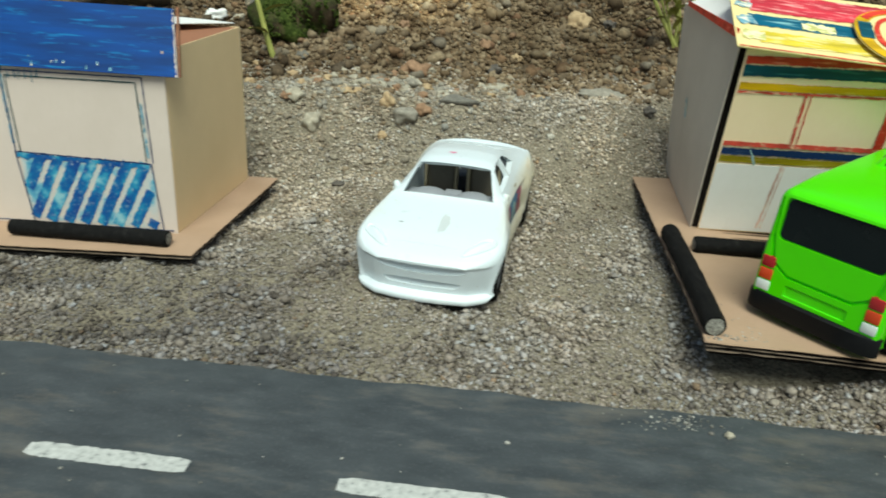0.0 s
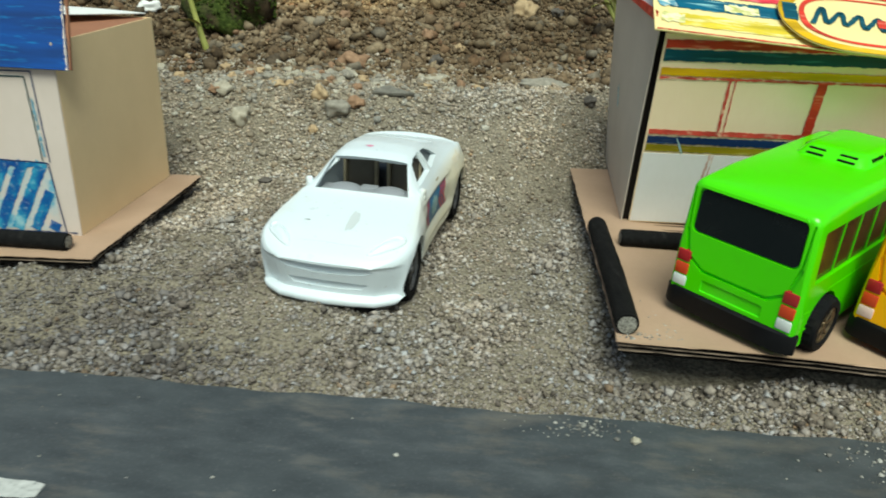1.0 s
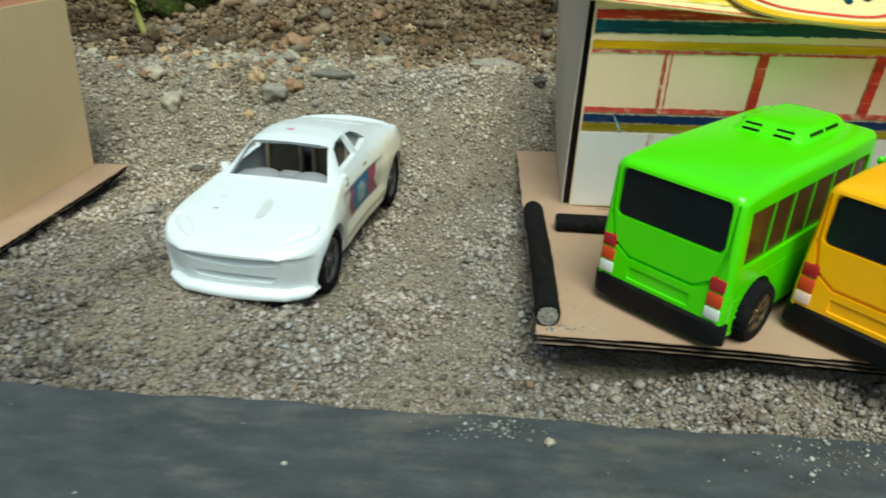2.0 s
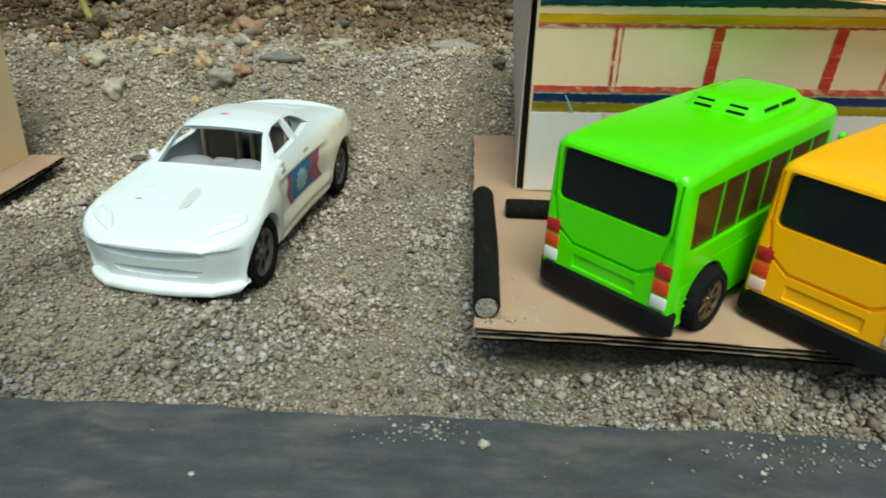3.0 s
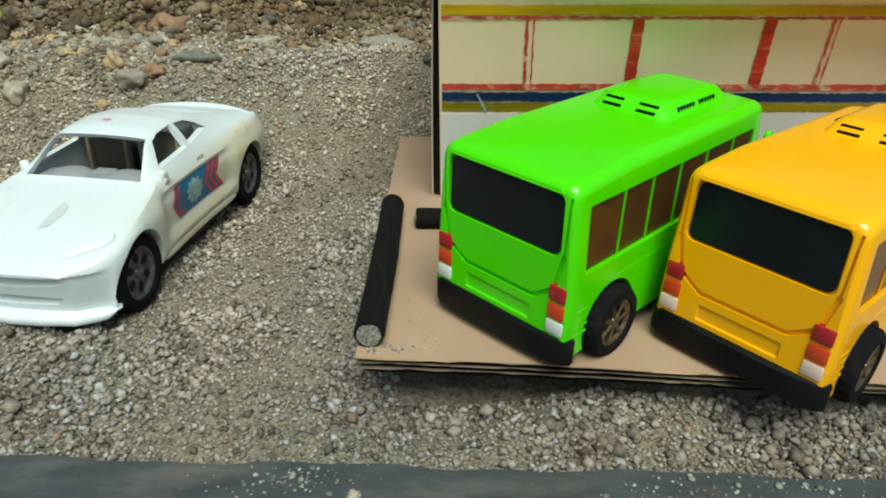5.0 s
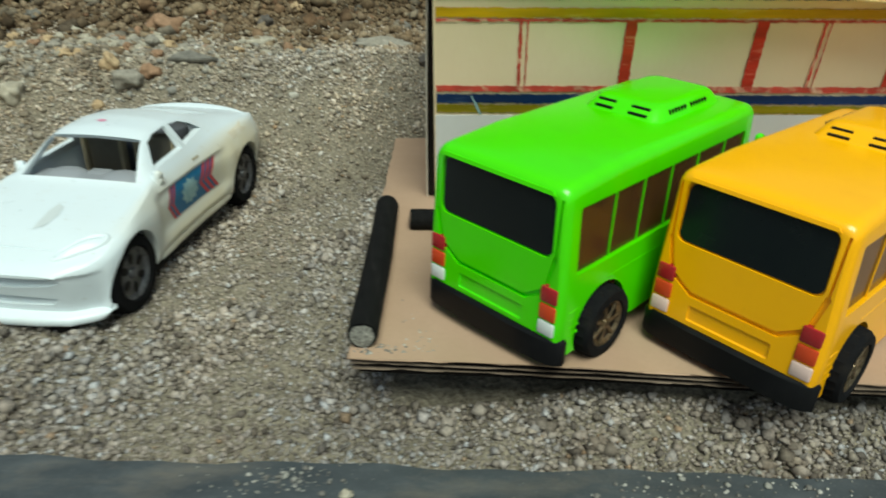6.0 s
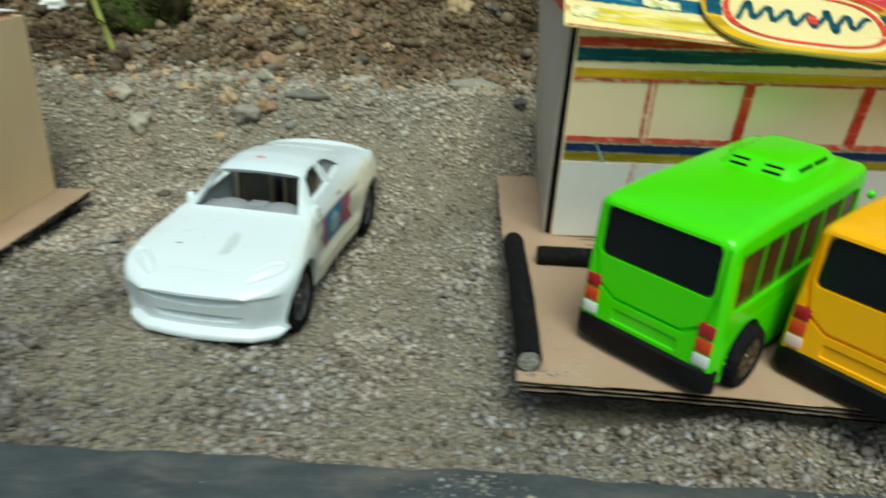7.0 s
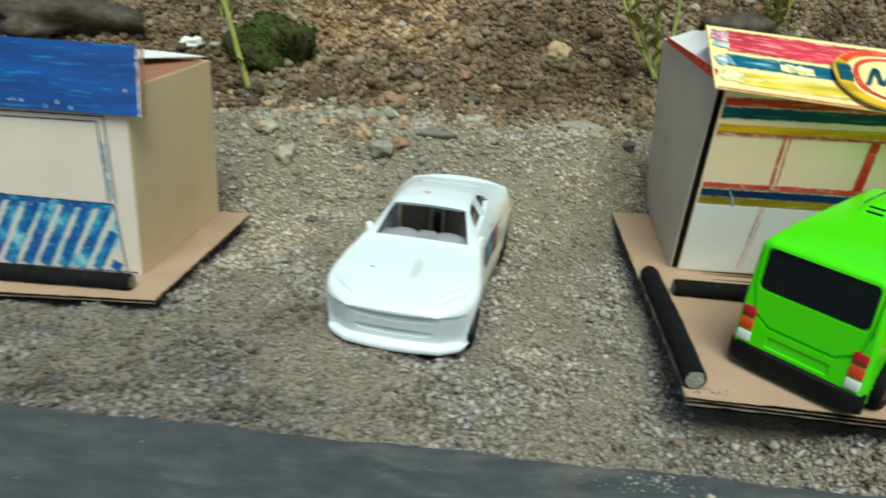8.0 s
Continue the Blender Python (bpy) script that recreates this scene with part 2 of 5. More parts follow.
def stony(name, stops, scale=700, by_place=False, bank=False):
    k = Mat(name, 0.85, spec=0.25)
    base = k.ramp(k.island(), stops, step=True)
    n = k.noise(scale, 5)
    base = k.mix(0.5, base, k.ramp(n, [(0.3, (0.28, 0.27, 0.25)), (0.7, (1.36, 1.33, 1.28))]), "MULTIPLY")
    if bank:
        # pale dusty and dark humus patches
        dusty = k.ramp(k.noise(11, 5, rough=0.6), [(0.50, (0, 0, 0)), (0.66, (0.75, 0.75, 0.75))])
        base = k.mix(dusty, base, k.mix(0.55, base, (0.36, 0.285, 0.19)))
        for c, r, tone in (((-0.045, 0.86, 0.12), 0.13, (1.9, 1.75, 1.5)), ((0.14, 0.80, 0.10), 0.12, (0.52, 0.48, 0.42)), ((-0.22, 0.74, 0.08), 0.10, (0.60, 0.57, 0.52))):
            mp = k.t.nodes.new("ShaderNodeMapping")
            mp.inputs["Scale"].default_value = (1 / r,) * 3
            mp.inputs["Location"].default_value = tuple(-v / r for v in c)
            k.t.links.new(k.co, mp.inputs["Vector"])
            g = k.t.nodes.new("ShaderNodeTexGradient")
            g.gradient_type = "SPHERICAL"
            k.t.links.new(mp.outputs["Vector"], g.inputs["Vector"])
            spread = k.mix(1.0, k.ramp(g.outputs["Fac"], [(0.0, (0, 0, 0)), (0.45, (1, 1, 1))]), k.ramp(k.noise(30, 5), [(0.34, (0, 0, 0)), (0.56, (1, 1, 1))]), "MULTIPLY")
            base = k.mix(spread, base, k.mix(1.0, base, tone, "MULTIPLY"))
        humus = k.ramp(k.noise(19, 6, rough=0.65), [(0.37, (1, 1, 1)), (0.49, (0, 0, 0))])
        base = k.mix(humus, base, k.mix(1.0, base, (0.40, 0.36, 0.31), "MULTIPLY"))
    else:
        grey = k.ramp(k.noise(9, 3), [(0.40, (0, 0, 0)), (0.60, (1, 1, 1))])
        base = k.mix(grey, base, k.mix(1.0, base, (0.84, 0.88, 0.93), "MULTIPLY"))
        base = k.mix(k.ramp(k.noise(26, 4), [(0.52, (0, 0, 0)), (0.68, (1, 1, 1))]), base, k.mix(1.0, base, (0.66, 0.63, 0.59), "MULTIPLY"))
    if by_place:
        # the strip along the road is darker
        sep = k.t.nodes.new("ShaderNodeSeparateXYZ")
        k.t.links.new(k.co, sep.inputs["Vector"])
        road_strip = k.t.nodes.new("ShaderNodeMapRange")
        road_strip.inputs["From Min"].default_value, road_strip.inputs["From Max"].default_value = 0.36, 0.275
        road_strip.inputs["To Max"].default_value = 0.9
        k.t.links.new(sep.outputs["Y"], road_strip.inputs["Value"])
        base = k.mix(road_strip.outputs["Result"], base, k.mix(1.0, base, (0.78, 0.78, 0.80), "MULTIPLY"))
        # the slope further back is dry and pale
        dry = k.t.nodes.new("ShaderNodeMapRange")
        dry.interpolation_type = "SMOOTHSTEP"
        dry.inputs["From Min"].default_value, dry.inputs["From Max"].default_value = 0.40, 0.56
        k.t.links.new(sep.outputs["Y"], dry.inputs["Value"])
        base = k.mix(dry.outputs["Result"], base, k.mix(1.0, base, (1.30, 1.26, 1.18), "MULTIPLY"))
        # the sand at the front left is darker, in blotches
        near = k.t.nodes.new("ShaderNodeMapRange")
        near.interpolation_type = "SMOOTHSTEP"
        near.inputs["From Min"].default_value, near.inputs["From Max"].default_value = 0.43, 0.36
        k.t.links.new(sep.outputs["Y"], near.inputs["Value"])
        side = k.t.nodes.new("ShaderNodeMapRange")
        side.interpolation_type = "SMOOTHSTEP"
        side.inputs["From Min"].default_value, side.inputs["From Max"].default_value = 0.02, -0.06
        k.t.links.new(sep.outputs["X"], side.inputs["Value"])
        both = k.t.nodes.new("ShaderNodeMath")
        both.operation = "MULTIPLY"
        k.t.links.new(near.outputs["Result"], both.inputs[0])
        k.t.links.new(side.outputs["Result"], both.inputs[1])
        front_left = k.mix(1.0, k.ramp(k.noise(24, 5, (0.5, 1, 1)), [(0.32, (0.25, 0.25, 0.25)), (0.52, (1, 1, 1))]), both.outputs[0], "MULTIPLY")
        base = k.mix(front_left, base, k.mix(1.0, base, (0.55, 0.55, 0.57), "MULTIPLY"))
    k.color(base)
    k.bump(n, 0.0003, 0.5)
    return k.m


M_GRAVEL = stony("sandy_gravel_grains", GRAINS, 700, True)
M_RUBBLE = stony("rubble_stones", [(0.0, (0.188, 0.133, 0.080)), (0.16, (0.228, 0.176, 0.113)), (0.30, (0.125, 0.092, 0.058)), (0.44, (0.215, 0.137, 0.078)),
                                   (0.54, (0.201, 0.173, 0.133)), (0.66, (0.267, 0.206, 0.130)), (0.78, (0.102, 0.079, 0.054)), (0.86, (0.234, 0.140, 0.083)),
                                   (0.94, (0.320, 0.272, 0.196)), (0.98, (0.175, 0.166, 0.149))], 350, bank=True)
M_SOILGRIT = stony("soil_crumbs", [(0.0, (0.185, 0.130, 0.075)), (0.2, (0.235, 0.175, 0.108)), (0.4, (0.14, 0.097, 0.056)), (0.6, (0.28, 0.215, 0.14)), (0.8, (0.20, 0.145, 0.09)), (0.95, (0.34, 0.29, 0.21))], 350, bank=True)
k = Mat("sand_and_soil", 0.95, spec=0.2)
sep = k.t.nodes.new("ShaderNodeSeparateXYZ")
k.t.links.new(k.co, sep.inputs["Vector"])
edge = k.t.nodes.new("ShaderNodeMath")
edge.operation = "MULTIPLY_ADD"
edge.inputs[1].default_value, edge.inputs[2].default_value = 0.09, 0.0
k.t.links.new(k.noise(14, 5), edge.inputs[0])
add = k.t.nodes.new("ShaderNodeMath")
add.operation = "ADD"
k.t.links.new(sep.outputs["Y"], add.inputs[0])
k.t.links.new(edge.outputs[0], add.inputs[1])
grain = k.noise(520, 6, rough=0.7)
cells = k.voronoi(330)
sand = k.ramp(grain, [(0.32, (0.07, 0.060, 0.044)), (0.5, (0.20, 0.173, 0.128)), (0.7, (0.33, 0.29, 0.218))])
soil = k.ramp(k.noise(120, 7, rough=0.7), [(0.32, (0.060, 0.042, 0.025)), (0.52, (0.18, 0.125, 0.072)), (0.72, (0.32, 0.24, 0.15))])
far = k.t.nodes.new("ShaderNodeMapRange")
far.inputs["From Min"].default_value, far.inputs["From Max"].default_value = 0.725, 0.755
k.t.links.new(add.outputs[0], far.inputs["Value"])
k.color(k.mix(far.outputs["Result"], sand, soil))
k.bump(cells, 0.0012, 0.7).bump(grain, 0.0008, 0.6)
M_GROUND = k.m

k = Mat("moss", 0.95, spec=0.15)
k.color(k.ramp(k.noise(300, 6), [(0.3, (0.020, 0.032, 0.006)), (0.55, (0.055, 0.080, 0.014)), (0.75, (0.11, 0.14, 0.03))]))
k.bump(k.noise(500, 5), 0.002, 0.9)
M_MOSS = k.m
k = Mat("dark_wet_stone", 0.75)
k.color(k.ramp(k.noise(80, 7), [(0.3, (0.025, 0.020, 0.015)), (0.6, (0.075, 0.056, 0.038)), (0.8, (0.16, 0.13, 0.09))]))
k.bump(k.noise(220, 6), 0.002, 0.8)
M_DARKSTONE = k.m
k = Mat("moss_grown_stone", 0.9, spec=0.15)
bare = k.ramp(k.noise(80, 7), [(0.3, (0.025, 0.020, 0.015)), (0.6, (0.085, 0.060, 0.036)), (0.8, (0.17, 0.12, 0.07))])
green = k.ramp(k.noise(300, 6), [(0.3, (0.018, 0.028, 0.005)), (0.55, (0.050, 0.072, 0.013)), (0.75, (0.10, 0.125, 0.028))])
k.color(k.mix(k.ramp(k.noise(34, 4), [(0.42, (1, 1, 1)), (0.62, (0, 0, 0))]), bare, green))
k.bump(k.noise(420, 6), 0.002, 0.9)
M_MOSSSTONE = k.m
k = Mat("pale_green_stem", 0.5)
k.color(k.ramp(k.noise(60, 4), [(0.3, (0.25, 0.27, 0.06)), (0.7, (0.42, 0.42, 0.12))]))
M_STEM = k.m
k = Mat("weed_leaf", 0.55)
k.color(k.ramp(k.noise(120, 4), [(0.3, (0.15, 0.165, 0.03)), (0.7, (0.33, 0.32, 0.075))]))
M_LEAF = k.m


def rock_mat(name, c, d):
    k = Mat(name, 0.8, spec=0.3)
    n = k.noise(260, 6)
    k.color(k.ramp(n, [(0.3, d), (0.6, c), (0.8, tuple(min(1, v * 1.3) for v in c))]))
    k.bump(n, 0.0008, 0.6)
    return k.m


M_ROCKS = {
    "pale": rock_mat("pale_stone", (0.41, 0.37, 0.29), (0.27, 0.24, 0.18)),
    "ochre": rock_mat("ochre_stone", (0.46, 0.34, 0.20), (0.32, 0.22, 0.12)),
    "grey": rock_mat("grey_stone", (0.30, 0.275, 0.225), (0.20, 0.18, 0.145)),
    "brown": rock_mat("brown_stone", (0.30, 0.185, 0.11), (0.20, 0.12, 0.07)),
    "red": rock_mat("reddish_stone", (0.25, 0.145, 0.095), (0.16, 0.09, 0.06)),
    "dark": rock_mat("dark_stone", (0.12, 0.105, 0.09), (0.07, 0.06, 0.05)),
    "slate": rock_mat("slate_stone", (0.185, 0.172, 0.145), (0.10, 0.094, 0.08)),
}


# ---------------- mesh helpers ----------------
def thing(name, m, label, category, group="", kind=""):
    e = new(name)
    e.empty_display_size = 0.01
    e.matrix_world = m
    return tagged(e, label, category, group, kind)


def part(name, bm, mat, parent, label="", smooth=30):
    me = bpy.data.meshes.new(name)
    for f in bm.faces:
        f.smooth = smooth > 0
    bm.to_mesh(me)
    bm.free()
    if smooth:
        me.set_sharp_from_angle(angle=radians(smooth))
    me.materials.append(mat)
    ob = new(name, me)
    ob.parent = parent
    if label:
        tagged(ob, label)
    return ob


def rbox(bm, c, size, bevel=0.0, segs=2, rot=None):
    g = bmesh.ops.create_cube(bm, size=1.0)
    vs = g["verts"]
    m = Matrix.Translation(c) @ (rot or Matrix()) @ Matrix.Diagonal((*size, 1))
    bmesh.ops.transform(bm, matrix=m, verts=vs)
    if bevel:
        es = list({e for v in vs for e in v.link_edges})
        bmesh.ops.bevel(bm, geom=es, offset=bevel, segments=segs, profile=0.5, affect="EDGES")
    return bm


def box(c, size, bevel=0.0, segs=2, rot=None):
    return rbox(bmesh.new(), c, size, bevel, segs, rot)


def loft(bm, rings, cap=True, closed=True):
    vs = [[bm.verts.new(p) for p in r] for r in rings]
    n = len(vs[0])
    for a, b in zip(vs, vs[1:]):
        for i in range(n if closed else n - 1):
            j = (i + 1) % n
            bm.faces.new((a[i], a[j], b[j], b[i]))
    if cap:
        bm.faces.new(list(reversed(vs[0])))
        bm.faces.new(vs[-1])
    bmesh.ops.recalc_face_normals(bm, faces=bm.faces)
    return bm


def prism(bm, pts, off):
    """A solid from a flat outline and the vector it is drawn along."""
    a = [Vector(p) for p in pts]
    return loft(bm, [a, [p + Vector(off) for p in a]])


def lathe(bm, prof, n=32, axis="X"):
    """Turns (radius, along) points round an axis."""
    rings = []
    for i in range(n):
        t = 2 * math.pi * i / n
        rings.append([(h, r * math.cos(t), r * math.sin(t)) if axis == "X" else (r * math.cos(t), r * math.sin(t), h) for r, h in prof])
    vs = [[bm.verts.new(p) for p in r] for r in rings]
    for i in range(n):
        a, b = vs[i], vs[(i + 1) % n]
        for j in range(len(prof) - 1):
            bm.faces.new((a[j], a[j + 1], b[j + 1], b[j]))
    for e in (0, -1):
        if prof[e][0] > 1e-6:
            bm.faces.new([v[e] for v in vs])
    bmesh.ops.remove_doubles(bm, verts=bm.verts, dist=1e-7)
    bmesh.ops.recalc_face_normals(bm, faces=bm.faces)
    return bm


def cut(bm, cutters):
    """Cuts solids out of a bmesh and gives back the rest."""
    me = bpy.data.meshes.new("solid")
    bm.to_mesh(me)
    bm.free()
    ob = new("solid", me)
    spare = []
    for c in cutters:
        cm = bpy.data.meshes.new("cutter")
        c.to_mesh(cm)
        c.free()
        co = new("cutter", cm)
        spare.append(co)
        mod = ob.modifiers.new("cut", "BOOLEAN")
        mod.operation, mod.solver, mod.object = "DIFFERENCE", "EXACT", co
    bpy.context.view_layer.update()
    res = bpy.data.meshes.new_from_object(ob.evaluated_get(bpy.context.evaluated_depsgraph_get()))
    out = bmesh.new()
    out.from_mesh(res)
    for o in [ob, *spare]:
        d = o.data
        bpy.data.objects.remove(o)
        bpy.data.meshes.remove(d)
    bpy.data.meshes.remove(res)
    return out


def quick_mesh(name, verts, faces):
    """A mesh from number arrays; all faces have the same count of corners."""
    me = bpy.data.meshes.new(name)
    nv, (nf, c) = len(verts), faces.shape
    me.vertices.add(nv)
    me.vertices.foreach_set("co", np.asarray(verts, dtype=np.float32).ravel())
    me.loops.add(nf * c)
    me.loops.foreach_set("vertex_index", faces.astype(np.int32).ravel())
    me.polygons.add(nf)
    me.polygons.foreach_set("loop_start", np.arange(0, nf * c, c, dtype=np.int32))
    me.update(calc_edges=True)
    return me


def smoothstep(a, b, x):
    t = np.clip((x - a) / (b - a), 0.0, 1.0)
    return t * t * (3 - 2 * t)


# ---------------- ground ----------------
WAVES = [(random.uniform(8, 60), random.uniform(0, 6.28), random.uniform(0, 6.28)) for _ in range(24)]


def ripple(x, y):
    s = 0.0
    for f, a, p in WAVES:
        s = s + np.sin(f * (x * np.cos(a) + y * np.sin(a)) + p) / f
    return s


def ground_z(x, y):
    """Height of the sand, the rise behind it and the bank."""
    x, y = np.asarray(x, dtype=float), np.asarray(y, dtype=float)
    right = smoothstep(0.03, 0.16, x) * smoothstep(0.265, 0.33, y)
    z = 0.0005 + 0.0085 * right - 0.004 * smoothstep(-0.06, -0.16, x)
    start = 0.525 - 0.05 * smoothstep(-0.08, 0.08, x) + 0.045 * smoothstep(0.12, 0.2, x)
    z = z + 0.055 * smoothstep(start, start + 0.125, y) - 0.010 * right * smoothstep(0.6, 0.7, y)
    bank = np.clip(y - 0.675, 0, 0.75)
    z = z + 0.36 * bank + 0.25 * bank * bank
    rough = smoothstep(0.27, 0.34, y) * (0.62 + 0.38 * smoothstep(0.45, 0.72, y)) * smoothstep(3.0, 1.2, np.hypot(x, y))
    z = z + rough * (0.035 * ripple(x, y) + 0.014 * ripple(x * 4 + 3, y * 4)) + 0.010 * smoothstep(0.24, 0.30, y) * smoothstep(3.0, 1.2, np.hypot(x, y)) * ripple(x * 9 + 1, y * 9 + 5) + smoothstep(0.69, 0.76, y) * smoothstep(3.0, 1.2, np.hypot(x, y)) * (0.026 * ripple(x * 3 + 7, y * 3 + 2) + 0.016 * ripple(x * 7 + 2, y * 7 + 5))
    z = z - 0.004 * smoothstep(0.30, 0.24, y)
    # hollow under the raised corner of the card base
    z = z - 0.013 * smoothstep(0.075, 0.02, np.hypot(x - 0.165, (y - 0.315) * 1.6))
    return z


def stretched(lo, hi, step, out, n):
    """Even steps in the middle and ever wider ones outside."""
    mid = np.arange(lo, hi, step)
    g = np.geomspace(step, out, n)
    return np.concatenate([lo - np.cumsum(g)[::-1], mid, mid[-1] + np.cumsum(g)])


gx = stretched(-0.45, 0.62, 0.0035, 12.0, 26)
gy = stretched(0.0, 1.15, 0.0035, 12.0, 26)
XX, YY = np.meshgrid(gx, gy)
ZZ = ground_z(XX, YY)
idx = np.arange(XX.size).reshape(XX.shape)
quads = np.stack([idx[:-1, :-1], idx[:-1, 1:], idx[1:, 1:], idx[1:, :-1]], -1).reshape(-1, 4)
me = quick_mesh("ground", np.stack([XX, YY, ZZ], -1).reshape(-1, 3), quads)
me.polygons.foreach_set("use_smooth", np.ones(len(me.polygons), dtype=bool))
me.materials.append(M_GROUND)
tagged(new("ground", me), "sandy gravel ground rising to a soil bank", "ground", kind="structure")

# ---------------- road ----------------
ROAD = thing("road", pose(0, 0.2765, 0.0015, 0, 0, -5.2), "dark blue-grey painted toy road with worn white dashes", "road", kind="structure")
bm = bmesh.new()
n = 240
front, back = [], []
for i in range(n + 1):
    x = -0.75 + 1.6 * i / n
    back.append((x, 0.0009 * math.sin(x * 60) + 0.0006 * math.sin(x * 173 + 1) + random.uniform(-0.0002, 0.0002), 0))
    front.append((x, -0.155, 0))
for lo, hi in ((front, back),):
    a = [bm.verts.new(p) for p in lo]
    b = [bm.verts.new(p) for p in hi]
    c = [bm.verts.new((p[0], p[1] + 0.0005, -0.005)) for p in hi]
    d = [bm.verts.new((p[0], p[1], -0.005)) for p in lo]
    for i in range(n):
        bm.faces.new((a[i], a[i + 1], b[i + 1], b[i]))
        bm.faces.new((b[i], b[i + 1], c[i + 1], c[i]))
        bm.faces.new((d[i], d[i + 1], a[i + 1], a[i]))
part("road_sheet", bm, M_ROAD, ROAD, smooth=40)


def dash(x0, x1, y, w):
    bm = bmesh.new()
    m = 40
    lo, hi = [], []
    for i in range(m + 1):
        t = i / m
        x = x0 + (x1 - x0) * t
        e = 0.0012 * (1 - min(1, 12 * min(t, 1 - t)))
        lo.append(bm.verts.new((x, y - w / 2 + e + random.uniform(-0.0003, 0.0003), 0.0003)))
        hi.append(bm.verts.new((x, y + w / 2 - e + random.uniform(-0.0003, 0.0003), 0.0003)))
    for i in range(m):
        bm.faces.new((lo[i], lo[i + 1], hi[i + 1], hi[i]))
    part("road_dash", bm, M_DASH, ROAD, smooth=0)


for x0 in (-0.383, -0.261, -0.139, -0.0173, 0.105, 0.227, 0.349):
    dash(x0, x0 + 0.064, -0.0675, 0.0082)


# ---------------- cardboard bases ----------------
def base_board(outline, top, label, layers=2, sag=0.0):
    """Corrugated board: liners with wavy flutes between them. outline: four corners on the plan, front left first, counter-clockwise."""
    e = thing("cardboard_base", pose(outline[0][0], outline[0][1], top), label, "cardboard")
    fl, fr, br, bl = [Vector((p[0] - outline[0][0], p[1] - outline[0][1], 0)) for p in outline]

    def at(u, v, z):
        p = fl.lerp(fr, u).lerp(bl.lerp(br, u), v)
        return (p.x, p.y, z + sag * math.sin(u * 9 + v * 4) - 0.0012 * sag * 400 * (1 - v) ** 6 * u)

    def sheet(z, th, mat, name, rag, inset=0.0):
        bm = bmesh.new()
        nu, nv = 60, 40
        grid = []
        for k in (0, 1):
            rows = []
            for j in range(nv + 1):
                r = []
                for i in range(nu + 1):
                    du = rag * random.uniform(-1, 1) if i in (0, nu) else 0
                    dv = rag * random.uniform(-1, 1) if j in (0, nv) else 0
                    r.append(bm.verts.new(at(inset + (i / nu) * (1 - 2 * inset) + du, inset + (j / nv) * (1 - 2 * inset) + dv, z - k * th)))
                rows.append(r)
            grid.append(rows)
        for k in (0, 1):
            for j in range(nv):
                for i in range(nu):
                    q = (grid[k][j][i], grid[k][j][i + 1], grid[k][j + 1][i + 1], grid[k][j + 1][i])
                    bm.faces.new(q if k == 0 else q[::-1])
        for i in range(nu):
            for j, d in ((0, 1), (nv, -1)):
                q = (grid[0][j][i], grid[1][j][i], grid[1][j][i + 1], grid[0][j][i + 1])
                bm.faces.new(q[::d])
        for j in range(nv):
            for i, d in ((0, -1), (nu, 1)):
                q = (grid[0][j][i], grid[1][j][i], grid[1][j + 1][i], grid[0][j + 1][i])
                bm.faces.new(q[::d])
        part(name, bm, mat, e, smooth=40)

    def flutes(z, h, inset):
        bm = bmesh.new()
        side = (bl - fl).length
        m = int(side / 0.0072) * 10
        prev = None
        for i in range(m + 1):
            w = z - h / 2 + h / 2 * 0.96 * math.sin(2 * math.pi * i / 10)
            a = [bm.verts.new(at(u, inset + (1 - 2 * inset) * i / m, w)) for u in (inset, 0.5, 1 - inset)]
            if prev:
                for q in (0, 1):
                    bm.faces.new((prev[q], prev[q + 1], a[q + 1], a[q]))
            prev = a
        bmesh.ops.solidify(bm, geom=bm.faces[:], thickness=0.00025)
        part("flute_layer", bm, M_KRAFTSHADE, e, "wavy corrugated layer", smooth=60)

    z = 0.0
    for q in range(layers):
        sheet(z, 0.0005 if q == 0 else 0.0003, M_KRAFT if q == 0 else M_KRAFTEDGE, "liner", 0.0016, 0.0025 * q)
        flutes(z - 0.0005, 0.0020, 0.004 + 0.0025 * q)
        z -= 0.0025
    # bottom liner takes the near-black colour for the shade under the board
    sheet(z, 0.0004, M_KRAFTSHADE, "liner", 0.0012, 0.012)
    return e


RZ = 0.0225
base_board([(0.1365, 0.293), (0.452, 0.253), (0.49, 0.548), (0.158, 0.538)], RZ, "brown layered corrugated cardboard base with ragged edges", 3, 0.0006)
LZ = 0.0065
base_board([(-0.345, 0.389), (-0.137, 0.387), (-0.1185, 0.532), (-0.33, 0.545)], LZ, "brown corrugated cardboard base under the blue-roofed house", 2, 0.0002)


# ---------------- sticks ----------------
def stick(a, b, r, bow, label):
    a, b = Vector(a), Vector(b)
    mid = (a + b) / 2
    e = thing("black_stick", Matrix.Translation(mid), label, "stick", "black sticks on the cardboard")
    d = (b - a).normalized()
    up = Vector((0, 0, 1))
    side = d.cross(up).normalized()
    rings = []
    n = 60
    ph = random.uniform(0, 6)
    for i in range(n + 1):
        t = i / n
        c = a.lerp(b, t) - mid + side * bow * math.sin(math.pi * t)
        rr = r * (1.02 + 0.015 * math.sin(t * 11 + ph) + 0.008 * math.sin(t * 31 + ph)) * (0.93 if i in (0, n) else 1)
        ring = []
        for q in range(20):
            w = 2 * math.pi * q / 20
            u = rr * (1 + 0.05 * noise.noise(Vector((t * 14 + ph, math.cos(w), math.sin(w)))))
            ring.append(c + side * u * math.cos(w) + up * u * math.sin(w))
        rings.append(ring)
